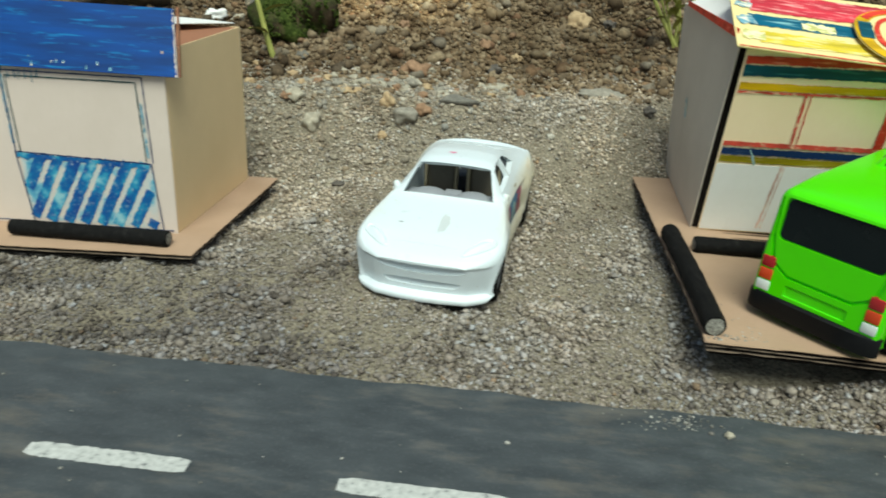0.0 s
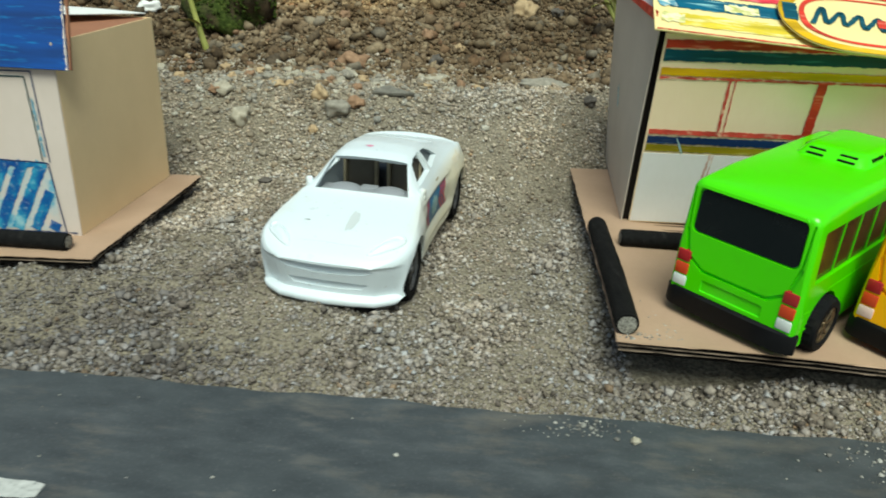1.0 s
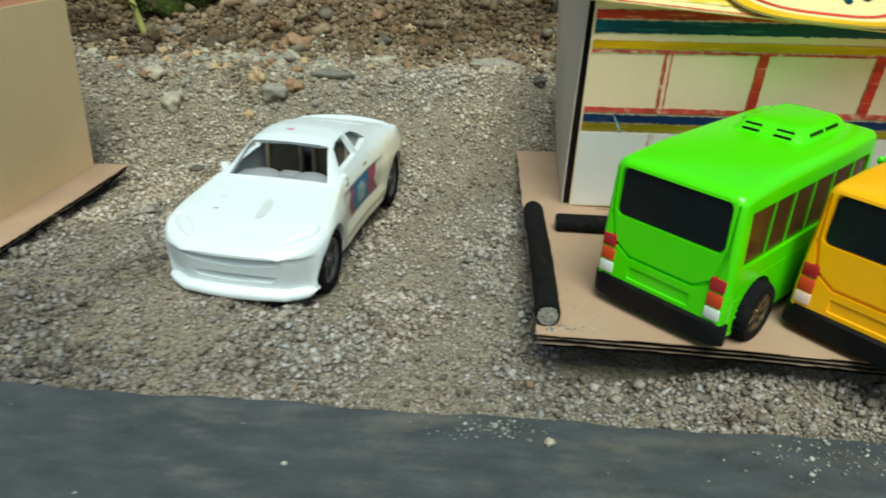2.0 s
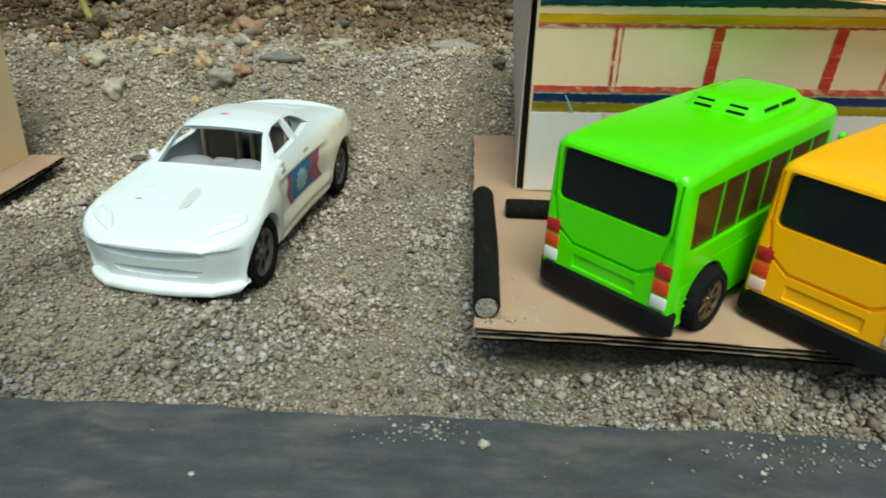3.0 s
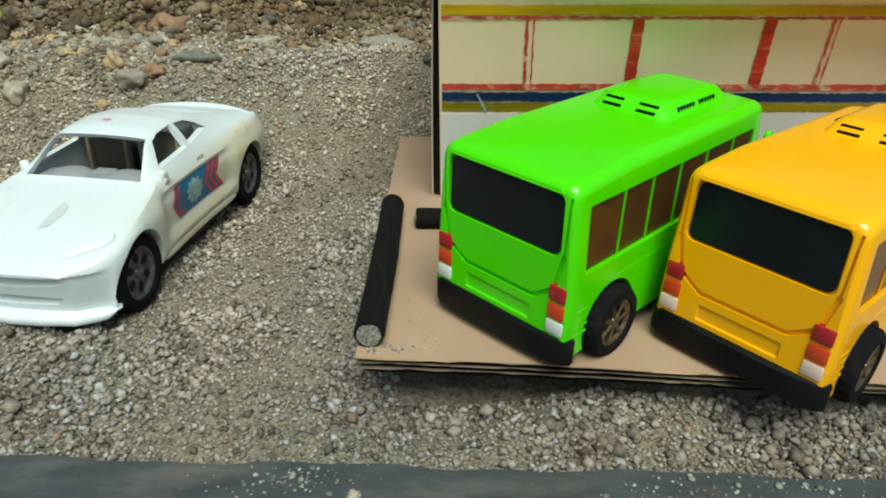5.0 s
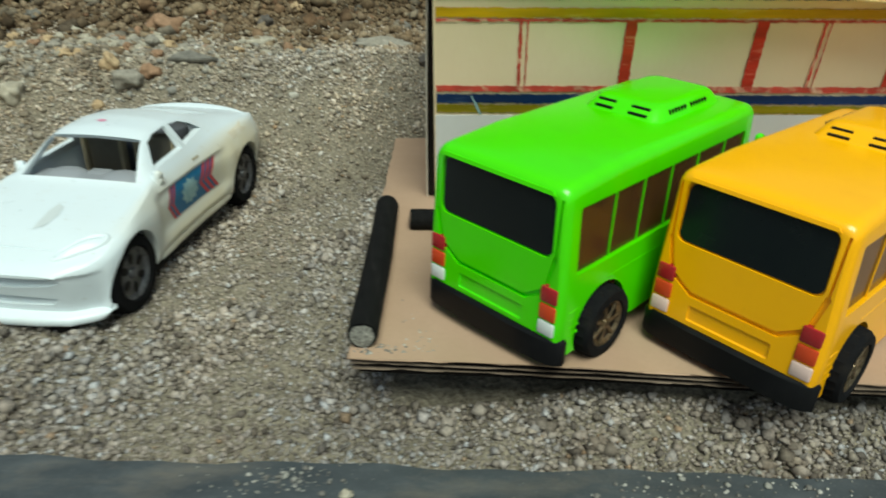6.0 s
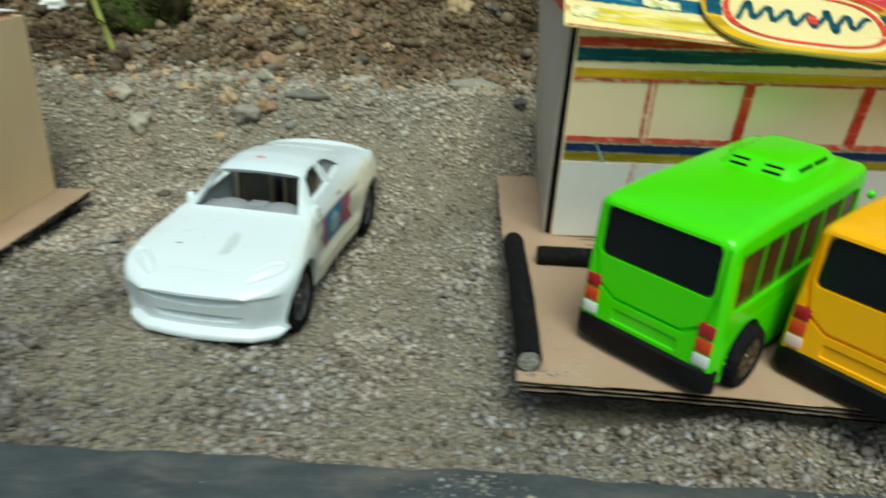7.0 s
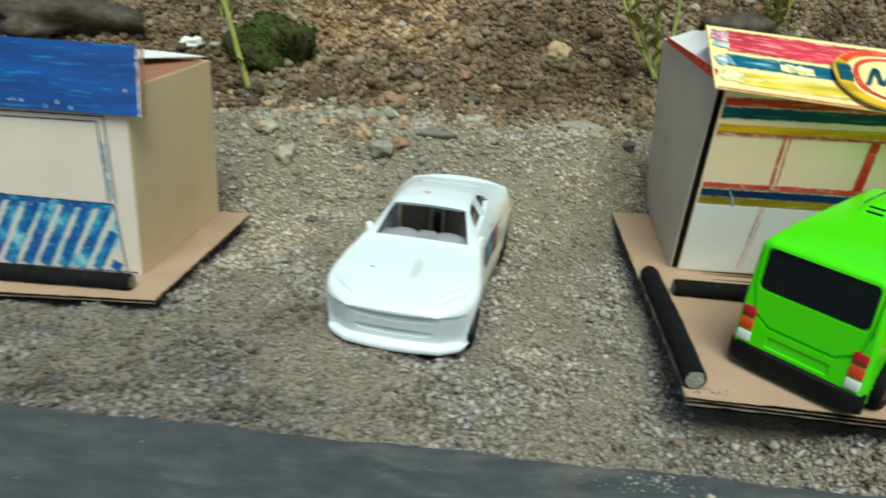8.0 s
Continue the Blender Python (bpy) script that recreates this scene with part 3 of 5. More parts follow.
    part("shaft", loft(bmesh.new(), rings, cap=True), M_STICK, e, smooth=50)
    for t, s in ((0, -1), (1, 1)):
        bm = bmesh.new()
        c = a.lerp(b, t) - mid + d * s * 0.0003
        ctr = bm.verts.new(c + d * s * 0.0006)
        ring = []
        for q in range(18):
            w = 2 * math.pi * q / 18
            u = r * (0.80 + 0.1 * noise.noise(Vector((ph + t * 5, 2 * math.cos(w), 2 * math.sin(w)))))
            ring.append(bm.verts.new(c + side * u * math.cos(w) + up * u * math.sin(w)))
        for q in range(18):
            bm.faces.new((ctr, ring[q], ring[(q + 1) % 18]))
        part("stick_end", bm, M_STICKEND, e, "grey broken end", smooth=60)


SR = 0.0054
stick((0.1415, 0.2985, RZ + SR), (0.1515, 0.4135, RZ + SR), SR, 0.0006, "thick matt black stick with a grey end on the cardboard")
stick((0.1620, 0.3975, RZ + SR * 0.9), (0.240, 0.3935, RZ + SR * 0.9), SR * 0.9, 0.0006, "thick matt black stick lying before the striped house")
stick((-0.252, 0.4045, LZ + 0.0048), (-0.154, 0.3985, LZ + 0.0048), 0.0048, 0.0, "thick matt black stick lying before the blue-roofed house")


# ---------------- felt pen on card ----------------
def stroke(name, pts, width, mat, parent, y=-0.0004, label="", wob=0.0003, slope=0.0):
    """A felt pen line on a wall's face (x along, z up), with uneven edges."""
    bm = bmesh.new()
    prev = None
    for p, q in zip(pts, pts[1:]):
        p, q = Vector(p), Vector(q)
        d = q - p
        L = d.length
        nrm = Vector((-d.y, d.x)) / L
        m = max(2, int(L / 0.0016))
        for i in range(m + 1):
            c = p.lerp(q, i / m)
            w = width / 2
            lo = c - nrm * (w + random.uniform(-wob, wob))
            hi = c + nrm * (w + random.uniform(-wob, wob))
            a = (bm.verts.new((lo.x, y + slope * lo.y, lo.y)), bm.verts.new((hi.x, y + slope * hi.y, hi.y)))
            if prev:
                bm.faces.new((prev[0], a[0], a[1], prev[1]))
            prev = a
    return part(name, bm, mat, parent, label, smooth=0)


def slab(name, quad, th, mat, parent, label="", cuts=10, curl=0.0):
    """A thin card through four corners (x, y, z), th thick to its back."""
    a, b, c, d = [Vector(p) for p in quad]
    nrm = (b - a).cross(d - a).normalized()
    bm = bmesh.new()
    g = []
    for k in (0, 1):
        rows = []
        for j in range(cuts + 1):
            r = []
            for i in range(cuts + 1):
                u, v = i / cuts, j / cuts
                p = a.lerp(b, u).lerp(d.lerp(c, u), v) - nrm * th * k
                p += nrm * curl * math.sin(math.pi * v) * (0.6 + 0.4 * math.sin(u * 4))
                r.append(bm.verts.new(p))
            rows.append(r)
        g.append(rows)
    for k in (0, 1):
        for j in range(cuts):
            for i in range(cuts):
                q = (g[k][j][i], g[k][j][i + 1], g[k][j + 1][i + 1], g[k][j + 1][i])
                bm.faces.new(q if k == 0 else q[::-1])
    for i in range(cuts):
        bm.faces.new((g[0][0][i], g[1][0][i], g[1][0][i + 1], g[0][0][i + 1]))
        bm.faces.new((g[0][cuts][i], g[0][cuts][i + 1], g[1][cuts][i + 1], g[1][cuts][i]))
        bm.faces.new((g[0][i][0], g[0][i + 1][0], g[1][i + 1][0], g[1][i][0]))
        bm.faces.new((g[0][i][cuts], g[1][i][cuts], g[1][i + 1][cuts], g[0][i + 1][cuts]))
    bmesh.ops.recalc_face_normals(bm, faces=bm.faces)
    return part(name, bm, mat, parent, label, smooth=40)


# ---------------- blue-roofed card house ----------------
HW, HD = 0.128, 0.112
blue = thing("toy_house", pose(-0.1555, 0.4175, LZ, 0, 0, -2.6), "cream cardboard box house with a blue felt-pen roof", "toy house", "card houses")
front = slab("front_wall", [(-HW, 0, 0), (0, 0, 0), (0.003, -0.002, 0.1015), (-HW + 0.003, -0.002, 0.1015)], 0.0007, M_CREAM, blue)
skew = 0.0094
slab("side_wall", [(0, 0.0008, 0), (skew, HD, 0), (skew + 0.001, HD, 0.113), (0.003, -0.001, 0.113)], 0.0007, M_TAN, blue, "plain tan card side", curl=0.0008)
slab("back_wall", [(skew, HD, 0), (skew - HW, HD, 0), (skew - HW, HD, 0.113), (skew, HD, 0.113)], 0.0007, M_TAN, blue)
slab("side_wall", [(skew - HW, HD, 0), (-HW, 0.0008, 0), (-HW + 0.003, 0, 0.113), (skew - HW, HD, 0.113)], 0.0007, M_TAN, blue)
slab("top_flap", [(-0.002, 0.03, 0.1105), (skew - 0.0012, HD - 0.001, 0.1125), (skew - 0.06, HD - 0.004, 0.1135), (-0.058, 0.03, 0.1135)], 0.0006, M_REDBROWN, blue, "brown inner face of the folded lid", curl=-0.0004)
slab("lid", [(-0.045, 0.050, 0.119), (skew - 0.003, HD + 0.001, 0.1155), (skew - 0.06, HD + 0.004, 0.117), (-0.10, 0.052, 0.123)], 0.0005, M_WHITECARD, blue, "loose white curled lid flap", curl=0.0012)
# the roof is a leaning sheet
rb, rt = Vector((0.0124, -0.0058, 0.0998)), Vector((0.0074, 0.0091, 0.1353))
wide = Vector((-0.150, 0.0, 0.0005))
roof = slab("roof", [rb + wide, rb, rt, rt + wide], 0.0012, M_BLUEROOF, blue, "roof sheet filled in with blue felt pen")
bm = box((0, 0, 0), (0.0009, 0.0022, 0.0395), 0.0002)
edge_strip = part("roof_edge", bm, M_REDBROWN, blue, "brown torn card edge")
edge_strip.matrix_local = Matrix.Translation((rb + rt) / 2 + Vector((0.0014, 0.0014, 0.0002))) @ Euler((-0.395, -0.11, 0)).to_matrix().to_4x4()
up = (rt - rb).normalized()
for i in range(9):
    u = random.uniform(0.02, 0.75)
    p = rb.lerp(rt, random.choice([0.03, 0.05, 0.1, 0.16])) + wide * u + Vector((0, -0.0004, 0))
    w, h = random.uniform(0.0002, 0.0007), random.uniform(0.0006, 0.0026)
    bm = bmesh.new()
    bm.faces.new([bm.verts.new(p + Vector((x * w, 0, 0)) + up * z * h) for x, z in ((-1, 0), (1, 0), (0.6, 1), (-0.3, 1))])
    part("bare_patch", bm, M_BLUEWASH, blue, smooth=0)
bm = bmesh.new()
p = rb.lerp(rt, 0.36) + wide * 0.71 + Vector((0, -0.0004, 0))
bm.faces.new([bm.verts.new(p + Vector((x, 0, 0)) + up * z) for x, z in ((-0.0006, 0), (0.0006, 0), (0.0002, 0.019), (-0.0010, 0.019))])
part("white_stroke", bm, M_WHITECARD, blue, smooth=0)
bm = bmesh.new()
last = None
for k in range(41):
    p = rb.lerp(rt, k / 40) + Vector((0, -0.0004, 0))
    a = (bm.verts.new(p), bm.verts.new(p + Vector((-random.uniform(0.0001, 0.0013), 0, 0))))
    if last:
        bm.faces.new((last[0], a[0], a[1], last[1]))
    last = a
part("pale_rim", bm, M_CREAM, blue, "pale unpainted roof rim", smooth=0)
# the pen drawing on the front
lean = lambda u, v: (u - 0.002 + 0.003 * v / 0.112, v + 0.003)
LEAN = -0.002 / 0.1015


def pen(name, pts, width, mat, layer, wob=0.0002):
    """A pen line on the leaning front of the house."""
    return stroke(name, pts, width, mat, front, -0.00025 - 0.00008 * layer, wob=wob, slope=LEAN)


for name, x0, x1, z1, mat in (("window_outline", -0.0112, -0.0955, 0.0945, M_NAVY), ("window_outline", -0.0152, -0.0925, 0.0915, M_GREENLINE)):
    pen(name, [lean(x0 + 0.002, 0.043), lean(x0, z1), lean(x1, z1 - 0.0005), lean(x1 + 0.0015, 0.045)], 0.0007, mat, 3, 0.00012)
pen("outline_wash", [lean(-0.0118, 0.046), lean(-0.0132, 0.080)], 0.0014, M_BLUEWASH, 1, 0.0003)
pen("outline_wash", [lean(-0.0945, 0.050), lean(-0.0950, 0.092)], 0.0018, M_BLUEWASH, 1, 0.0003)
for i in range(7):
    u = -0.093 + i * 0.0035
    pen("pen_scratch", [(u, 0.0985 + random.uniform(-0.001, 0.001)), (u + random.uniform(-0.002, 0.002), 0.0925 + random.uniform(-0.002, 0.002))], 0.0005, M_TEALBLUE, 4)
pen("floor_line", [(-HW + 0.002, 0.0018), (-0.002, 0.0018)], 0.0007, M_NAVY, 3)
pen("window_sill_line", [(-0.0955, 0.0478), (-0.0115, 0.0455)], 0.0008, M_NAVY, 6)
pen("side_line", [(-0.0112, 0.0455), (-0.0085, 0.002)], 0.0007, M_NAVY, 6, 0.0001)
pen("side_line", [(-0.0952, 0.0475), (-0.0915, 0.002)], 0.0007, M_NAVY, 6, 0.0001)
pen("hatch_ground", [(-0.0930, 0.0242), (-0.0108, 0.0228)], 0.0405, M_HATCHPALE, 0, 0.0004)
for i in range(12):
    x = -0.1135 + i * 0.0108
    # a slanting bar, held to the panel
    pts = []
    for a in np.linspace(0, 1, 25):
        u, v = x + 0.023 * a, 0.0030 + 0.0425 * a
        if -0.0915 <= u <= -0.0128:
            pts.append((u, v))
    if len(pts) > 1:
        pen("hatch_bar", [pts[0], pts[-1]], random.uniform(0.0058, 0.0072), M_HATCH, 2 + 0.05 * i, 0.0004)
pen("hatch_band", [(-0.0945, 0.0458), (-0.0125, 0.0437)], 0.0030, M_HATCH, 4, 0.0006)

# ---------------- striped card shop ----------------
SW = 0.262
tilt = math.degrees(math.atan2(0.028, 0.116))
shop = thing("toy_shop", pose(0.1765, 0.4345, RZ, 0, 0, -5), "yellowed card shop with red, teal and yellow stripes", "toy shop", "card houses")
wall = slab("front_wall", [(0, 0, 0), (SW, 0, 0), (SW, 0, 0.121), (0, 0, 0.121)], 0.0007, M_YELLOWCARD, shop)
wall.matrix_local = Euler((radians(tilt), radians(-1.4), 0)).to_matrix().to_4x4()
lower = slab("lower_wall", [(0.0006, -0.0004, 0.001), (SW, -0.0004, 0.001), (SW, -0.0004, 0.0495), (0.0006, -0.0004, 0.0495)], 0.0003, M_WHITECARD, wall, "bare whitish lower card")
BANDS = [("band", 0.1155, 0.0046, M_RED), ("band", 0.1093, 0.0064, M_TEAL), ("band", 0.1000, 0.0044, M_YELLOW),
         ("window_line", 0.0966, 0.0012, M_PINKRED), ("band", 0.0637, 0.0030, M_PINKRED), ("band", 0.0586, 0.0046, M_NAVY), ("band", 0.0533, 0.0042, M_OLIVE)]
for name, z, w, mat in BANDS:
    stroke(name, [(0.0012, z), (SW - 0.001, z - 0.0012)], w, mat, wall, -0.00060, wob=0.00030)
for u, w, mat in ((0.0387, 0.0014, M_PINKRED), (0.0417, 0.0006, M_PINKRED), (0.0872, 0.0050, M_RED), (0.1447, 0.0054, M_RED), (0.1722, 0.0012, M_PINKRED), (0.1747, 0.0006, M_PINKRED), (0.2092, 0.0050, M_RED)):
    stroke("window_bar", [(u, 0.0960), (u + 0.0006, 0.0645)], w, mat, wall, -0.00068, wob=0.00025)
stroke("door_line", [(0.0385, 0.0500), (0.0355, 0.004)], 0.0014, M_PINKPALE, wall, -0.00062, wob=0.0004)
stroke("door_line", [(0.0405, 0.0500), (0.0378, 0.004)], 0.0006, M_PINKPALE, wall, -0.00062, wob=0.0002)
stroke("pen_slip", [(0.0175, 0.0600), (0.0225, 0.0500)], 0.0011, M_DECALPALE, wall, -0.00075, wob=0.0003)
# other walls; the box is askew
def world_quad(pts):
    inv = shop.matrix_world.inverted()
    return [inv @ Vector(p) for p in pts]


bpy.context.view_layer.update()
slab("side_wall", world_quad([(0.190, 0.561, RZ), (0.1722, 0.4365, RZ), (0.1690, 0.4115, 0.1465), (0.1785, 0.552, 0.1505)]), 0.0007, M_GREYCARD, shop, "grey-brown bare card side standing off the front", curl=0.0015)
slab("back_wall", world_quad([(0.45, 0.537, RZ), (0.197, 0.559, RZ), (0.1785, 0.552, 0.1505), (0.44, 0.53, 0.15)]), 0.0007, M_GREYCARD, shop)
slab("side_wall", world_quad([(0.436, 0.410, RZ), (0.45, 0.537, RZ), (0.44, 0.53, 0.15), (0.427, 0.386, 0.1465)]), 0.0007, M_GREYCARD, shop)
# added near-black sheet that stands for the shade inside the corner gap
slab("gap_shade", world_quad([(0.1738, 0.4380, RZ + 0.0003), (0.22, 0.4365, RZ + 0.0003), (0.21, 0.414, 0.140), (0.1702, 0.4150, 0.140)]), 0.0004, M_KRAFTSHADE, shop, "near-black sheet standing for the shade in the gap behind the front", cuts=2)
# unseen top under the sloping sheet, added to keep the box dark inside
slab("box_top", world_quad([(0.1705, 0.417, 0.1435), (0.425, 0.392, 0.1435), (0.438, 0.527, 0.1465), (0.180, 0.549, 0.1470)]), 0.0006, M_GREYCARD, shop, "unseen plain card top that keeps light out of the box", cuts=4)
slab("pen_smear", world_quad([(0.1772, 0.5030, 0.0780), (0.1768, 0.4995, 0.0790), (0.1755, 0.5000, 0.0940), (0.1757, 0.5025, 0.0920)]), 0.0002, M_SKYWASH, shop, "faint blue pen smear", cuts=2)
# the upper sheet slopes back over the front
e0 = Vector((0.163, 0.400, 0.1425))
along = Vector((math.cos(radians(-5)), math.sin(radians(-5)), 0))
rise = Vector((0.012, 0.054, 0.024)).normalized()
fascia = slab("fascia", [(0, 0, 0), (SW + 0.008, 0, 0), (SW + 0.008, 0, 0.066), (0.001, 0, 0.066)], 0.0007, M_LEMONCARD, shop, "upper card sheet with red, teal and yellow pen bands")
fm = Matrix((along, rise.cross(along).normalized(), rise)).transposed().to_4x4()
fm.translation = e0
fascia.matrix_local = shop.matrix_world.inverted() @ fm
stroke("band", [(0.011, 0.0510), (SW, 0.0495)], 0.0225, M_ROSE, fascia, -0.0003, wob=0.0006)
stroke("band", [(0.009, 0.0300), (SW, 0.0280)], 0.0118, M_TEALBLUE, fascia, -0.00032, wob=0.0005)
stroke("band", [(0.013, 0.0125), (SW, 0.0115)], 0.0120, M_LEMON, fascia, -0.00034, wob=0.0006)
# smudged ends of the bands
stroke("smudge", [(0.0025, 0.0560), (0.0125, 0.0545)], 0.0110, M_MAUVE, fascia, -0.00045, wob=0.0012)
stroke("smudge", [(0.0030, 0.0465), (0.0118, 0.0440)], 0.0055, M_SKYWASH, fascia, -0.00055, wob=0.0010)
stroke("smudge", [(0.0030, 0.0275), (0.0120, 0.0300)], 0.0085, M_SKYWASH, fascia, -0.00050, wob=0.0012)
stroke("smudge", [(0.0040, 0.0130), (0.0160, 0.0125)], 0.0090, M_PALELEMON, fascia, -0.00048, wob=0.0014)
stroke("smudge", [(0.0380, 0.0290), (0.0560, 0.0282)], 0.0080, M_PALELEMON, fascia, -0.00052, wob=0.0014)
stroke("edge_line", [(0.001, 0.0009), (SW, 0.0008)], 0.0008, M_RED, fascia, -0.00044, wob=0.0002)
slab("lid_flap", world_quad([(0.1675, 0.413, 0.1468), (0.1785, 0.548, 0.1508), (0.196, 0.545, 0.158), (0.181, 0.452, 0.166)]), 0.0006, M_WHITECARD, shop, "white inner side of the turned-up lid", curl=0.001)
slab("flap_edge", world_quad([(0.1665, 0.411, 0.1450), (0.1770, 0.540, 0.1505), (0.1772, 0.540, 0.1535), (0.1668, 0.411, 0.1500)]), 0.0004, M_RED, shop, "red pen edge along the side", cuts=6)
# oval sign; its lettering is left as plain strokes
SO = Vector((0.1135, 0.0255))
SX, SZ = 0.048, 0.030


def oval(rx, rz, y, name, mat, parent, hole=None, label=""):
    bm = bmesh.new()
    n = 72
    o, i = [], []
    for q in range(n):
        w = 2 * math.pi * q / n
        e = 0.62
        cx = math.copysign(abs(math.cos(w)) ** e, math.cos(w))
        cz = math.copysign(abs(math.sin(w)) ** 0.8, math.sin(w))
        j = 1 + 0.012 * math.sin(5 * w + rx * 900)
        o.append(bm.verts.new((SO.x + rx * cx * j, y, SO.y + rz * cz * j)))
        if hole:
            i.append(bm.verts.new((SO.x + rx * hole * cx, y, SO.y + rz * hole * cz)))
    if hole:
        for q in range(n):
            r = (q + 1) % n
            bm.faces.new((o[q], o[r], i[r], i[q]))
    else:
        bm.faces.new(o)
        g = bmesh.ops.extrude_face_region(bm, geom=bm.faces[:])
        bmesh.ops.translate(bm, verts=[v for v in g["geom"] if isinstance(v, bmesh.types.BMVert)], vec=(0, 0.0006, 0))
        bmesh.ops.recalc_face_normals(bm, faces=bm.faces)
    return part(name, bm, mat, parent, label, smooth=30)


board = oval(SX, SZ, -0.0032, "sign", M_LEMONCARD, fascia, label="oval card sign with yellow, teal and red pen rims")
oval(SX, SZ, -0.0036, "sign_rim", M_YELLOW, board, 0.86)
oval(SX * 0.80, SZ * 0.76, -0.0036, "sign_ring", M_RED, board, 0.92)
rim_arc = []
for i in range(41):
    w = radians(28 + 124 * i / 40)
    rim_arc.append((SO.x + SX * 0.925 * math.copysign(abs(math.cos(w)) ** 0.62, math.cos(w)), SO.y + SZ * 0.925 * math.sin(w) ** 0.8))
stroke("sign_arc", rim_arc, 0.0042, M_RED, board, -0.00375, "red upper rim", wob=0.0002)
for sx in (-1, 1):
    stroke("sign_block", [(SO.x + sx * SX * 0.90, SO.y - 0.006), (SO.x + sx * SX * 0.88, SO.y + 0.011)], 0.0075, M_TEAL, board, -0.0039, wob=0.0004)
zig = []
for i in range(71):
    u = i / 70
    w = math.sin(2 * math.pi * 6.5 * u - 0.8)
    tall = 0.0058 + 0.0040 * (u < 0.10 or 0.66 < u < 0.76)
    zig.append((SO.x - 0.031 + 0.061 * u + 0.0022 * w, SO.y - 0.0005 + tall * w + 0.001 * math.sin(u * 9)))
stroke("sign_scribble", zig, 0.0026, M_TEAL, board, -0.0039, "dark teal pen scribble", wob=0.0003)
stroke("sign_stroke", [(SO.x + 0.003, SO.y - 0.005), (SO.x + 0.004, SO.y + 0.003)], 0.0045, M_RED, board, -0.0040, wob=0.0003)


# ---------------- toy buses ----------------
def wheel(parent, x, y, z, r, w, side, rim_mat, holes, name="wheel"):
    """side: 1 faces +x, -1 faces -x."""
    e = new(name)
    e.parent = parent
    e.matrix_local = pose(x, y, z, 0, 0, 0 if side > 0 else 180)
    bm = lathe(bmesh.new(), [(r * 0.60, -w / 2), (r * 0.90, -w / 2), (r * 0.98, -w * 0.36), (r, -w * 0.15), (r, w * 0.15), (r * 0.98, w * 0.36), (r * 0.90, w / 2),
                             (r * 0.68, w / 2 + 0.0002), (r * 0.63, w * 0.40), (r * 0.60, w * 0.3)], 48)
    for v in bm.verts:
        a = math.atan2(v.co.z, v.co.y)
        rr = math.hypot(v.co.y, v.co.z)
        if rr > r * 0.955 and int((a + math.pi) / (2 * math.pi) * 48 + 0.5) % 2:
            v.co.y *= 0.965
            v.co.z *= 0.965
    part("tyre", bm, M_TYRE, e, smooth=25)
    bm = lathe(bmesh.new(), [(0.0, w * 0.36), (r * 0.30, w * 0.36), (r * 0.55, w * 0.33), (r * 0.59, w * 0.40), (r * 0.64, w * 0.44), (r * 0.655, w * 0.38), (r * 0.64, w * 0.05)], 40)
    part("rim", bm, rim_mat, e)
    bm = bmesh.new()
    for q in range(holes):
        a = 2 * math.pi * q / holes
        m = Euler((a, 0, 0)).to_matrix().to_4x4()
        rbox(bm, m @ Vector((w * 0.37, r * 0.34, 0)), (w * 0.10, r * 0.50, r * (0.8 / holes)), r * 0.02, 1, m)
    lathe_hub = [(0.0, w * 0.47), (r * 0.09, w * 0.46), (r * 0.14, w * 0.42), (r * 0.16, w * 0.34)]
    if holes > 6:
        part("spokes", bm, rim_mat, e)
    else:
        bm.free()
    part("hub", lathe(bmesh.new(), lathe_hub, 20), rim_mat, e)
    for q in range(holes):
        bm = bmesh.new()
        a = 2 * math.pi * (q + 0.5) / holes
        c = Vector((w * 0.375, r * 0.375 * math.cos(a), r * 0.375 * math.sin(a)))
        ring = []
        for i in range(12):
            t = 2 * math.pi * i / 12
            u, v = r * (0.145 if holes <= 6 else 0.12) * math.cos(t), r * 0.10 * math.sin(t)
            ring.append(bm.verts.new(c + Vector((0, u * math.cos(a) - v * math.sin(a), u * math.sin(a) + v * math.cos(a)))))
        bm.faces.new(ring)
        part("rim_hole", bm, M_BLACK, e, smooth=0)
    return e


def rrect(w, h, r, y0, y1, z):
    """A plate with rounded corners, standing across the y axis."""
    pts = []
    for cx, cz, a0 in ((w / 2 - r, h / 2 - r, 0), (-w / 2 + r, h / 2 - r, 90), (-w / 2 + r, -h / 2 + r, 180), (w / 2 - r, -h / 2 + r, 270)):
        for q in range(6):
            a = radians(a0 + 18 * q)
            pts.append((cx * (1.0 if cz < 0 else 0.985) + r * math.cos(a), y0, z + cz + r * math.sin(a)))
    return prism(bmesh.new(), pts, (0, y1 - y0, 0))


def bus(m, paint, label, low_lamp):
    """Origin on the ground below the middle of the rear; y runs to the front."""
    MULL = (0.0262, 0.0434, 0.0615, 0.0804, 0.1010)
    W, L, H, F = 0.0302, 0.1290, 0.0695, 0.0065
    e = thing("toy_bus", m, label, "toy bus", "toy buses")
    bm = bmesh.new()
    rings = []
    ys = [0.0, 0.0006, 0.0018, 0.0035, 0.008, 0.03, 0.08, 0.118, 0.124, 0.1268, 0.1283, L]
    ins = [0.0024, 0.0013, 0.0005, 0.0001, 0.0, 0.0, 0.0, 0.0, 0.0006, 0.0016, 0.0030, 0.0046]
    for y, d in zip(ys, ins):
        w, top, bot = W - d * 0.8, H + 0.0011 - d * 0.9 - 0.0023 * max(0.0, 1 - y / 0.03) ** 1.5, F + d * 0.3
        r = 0.0046
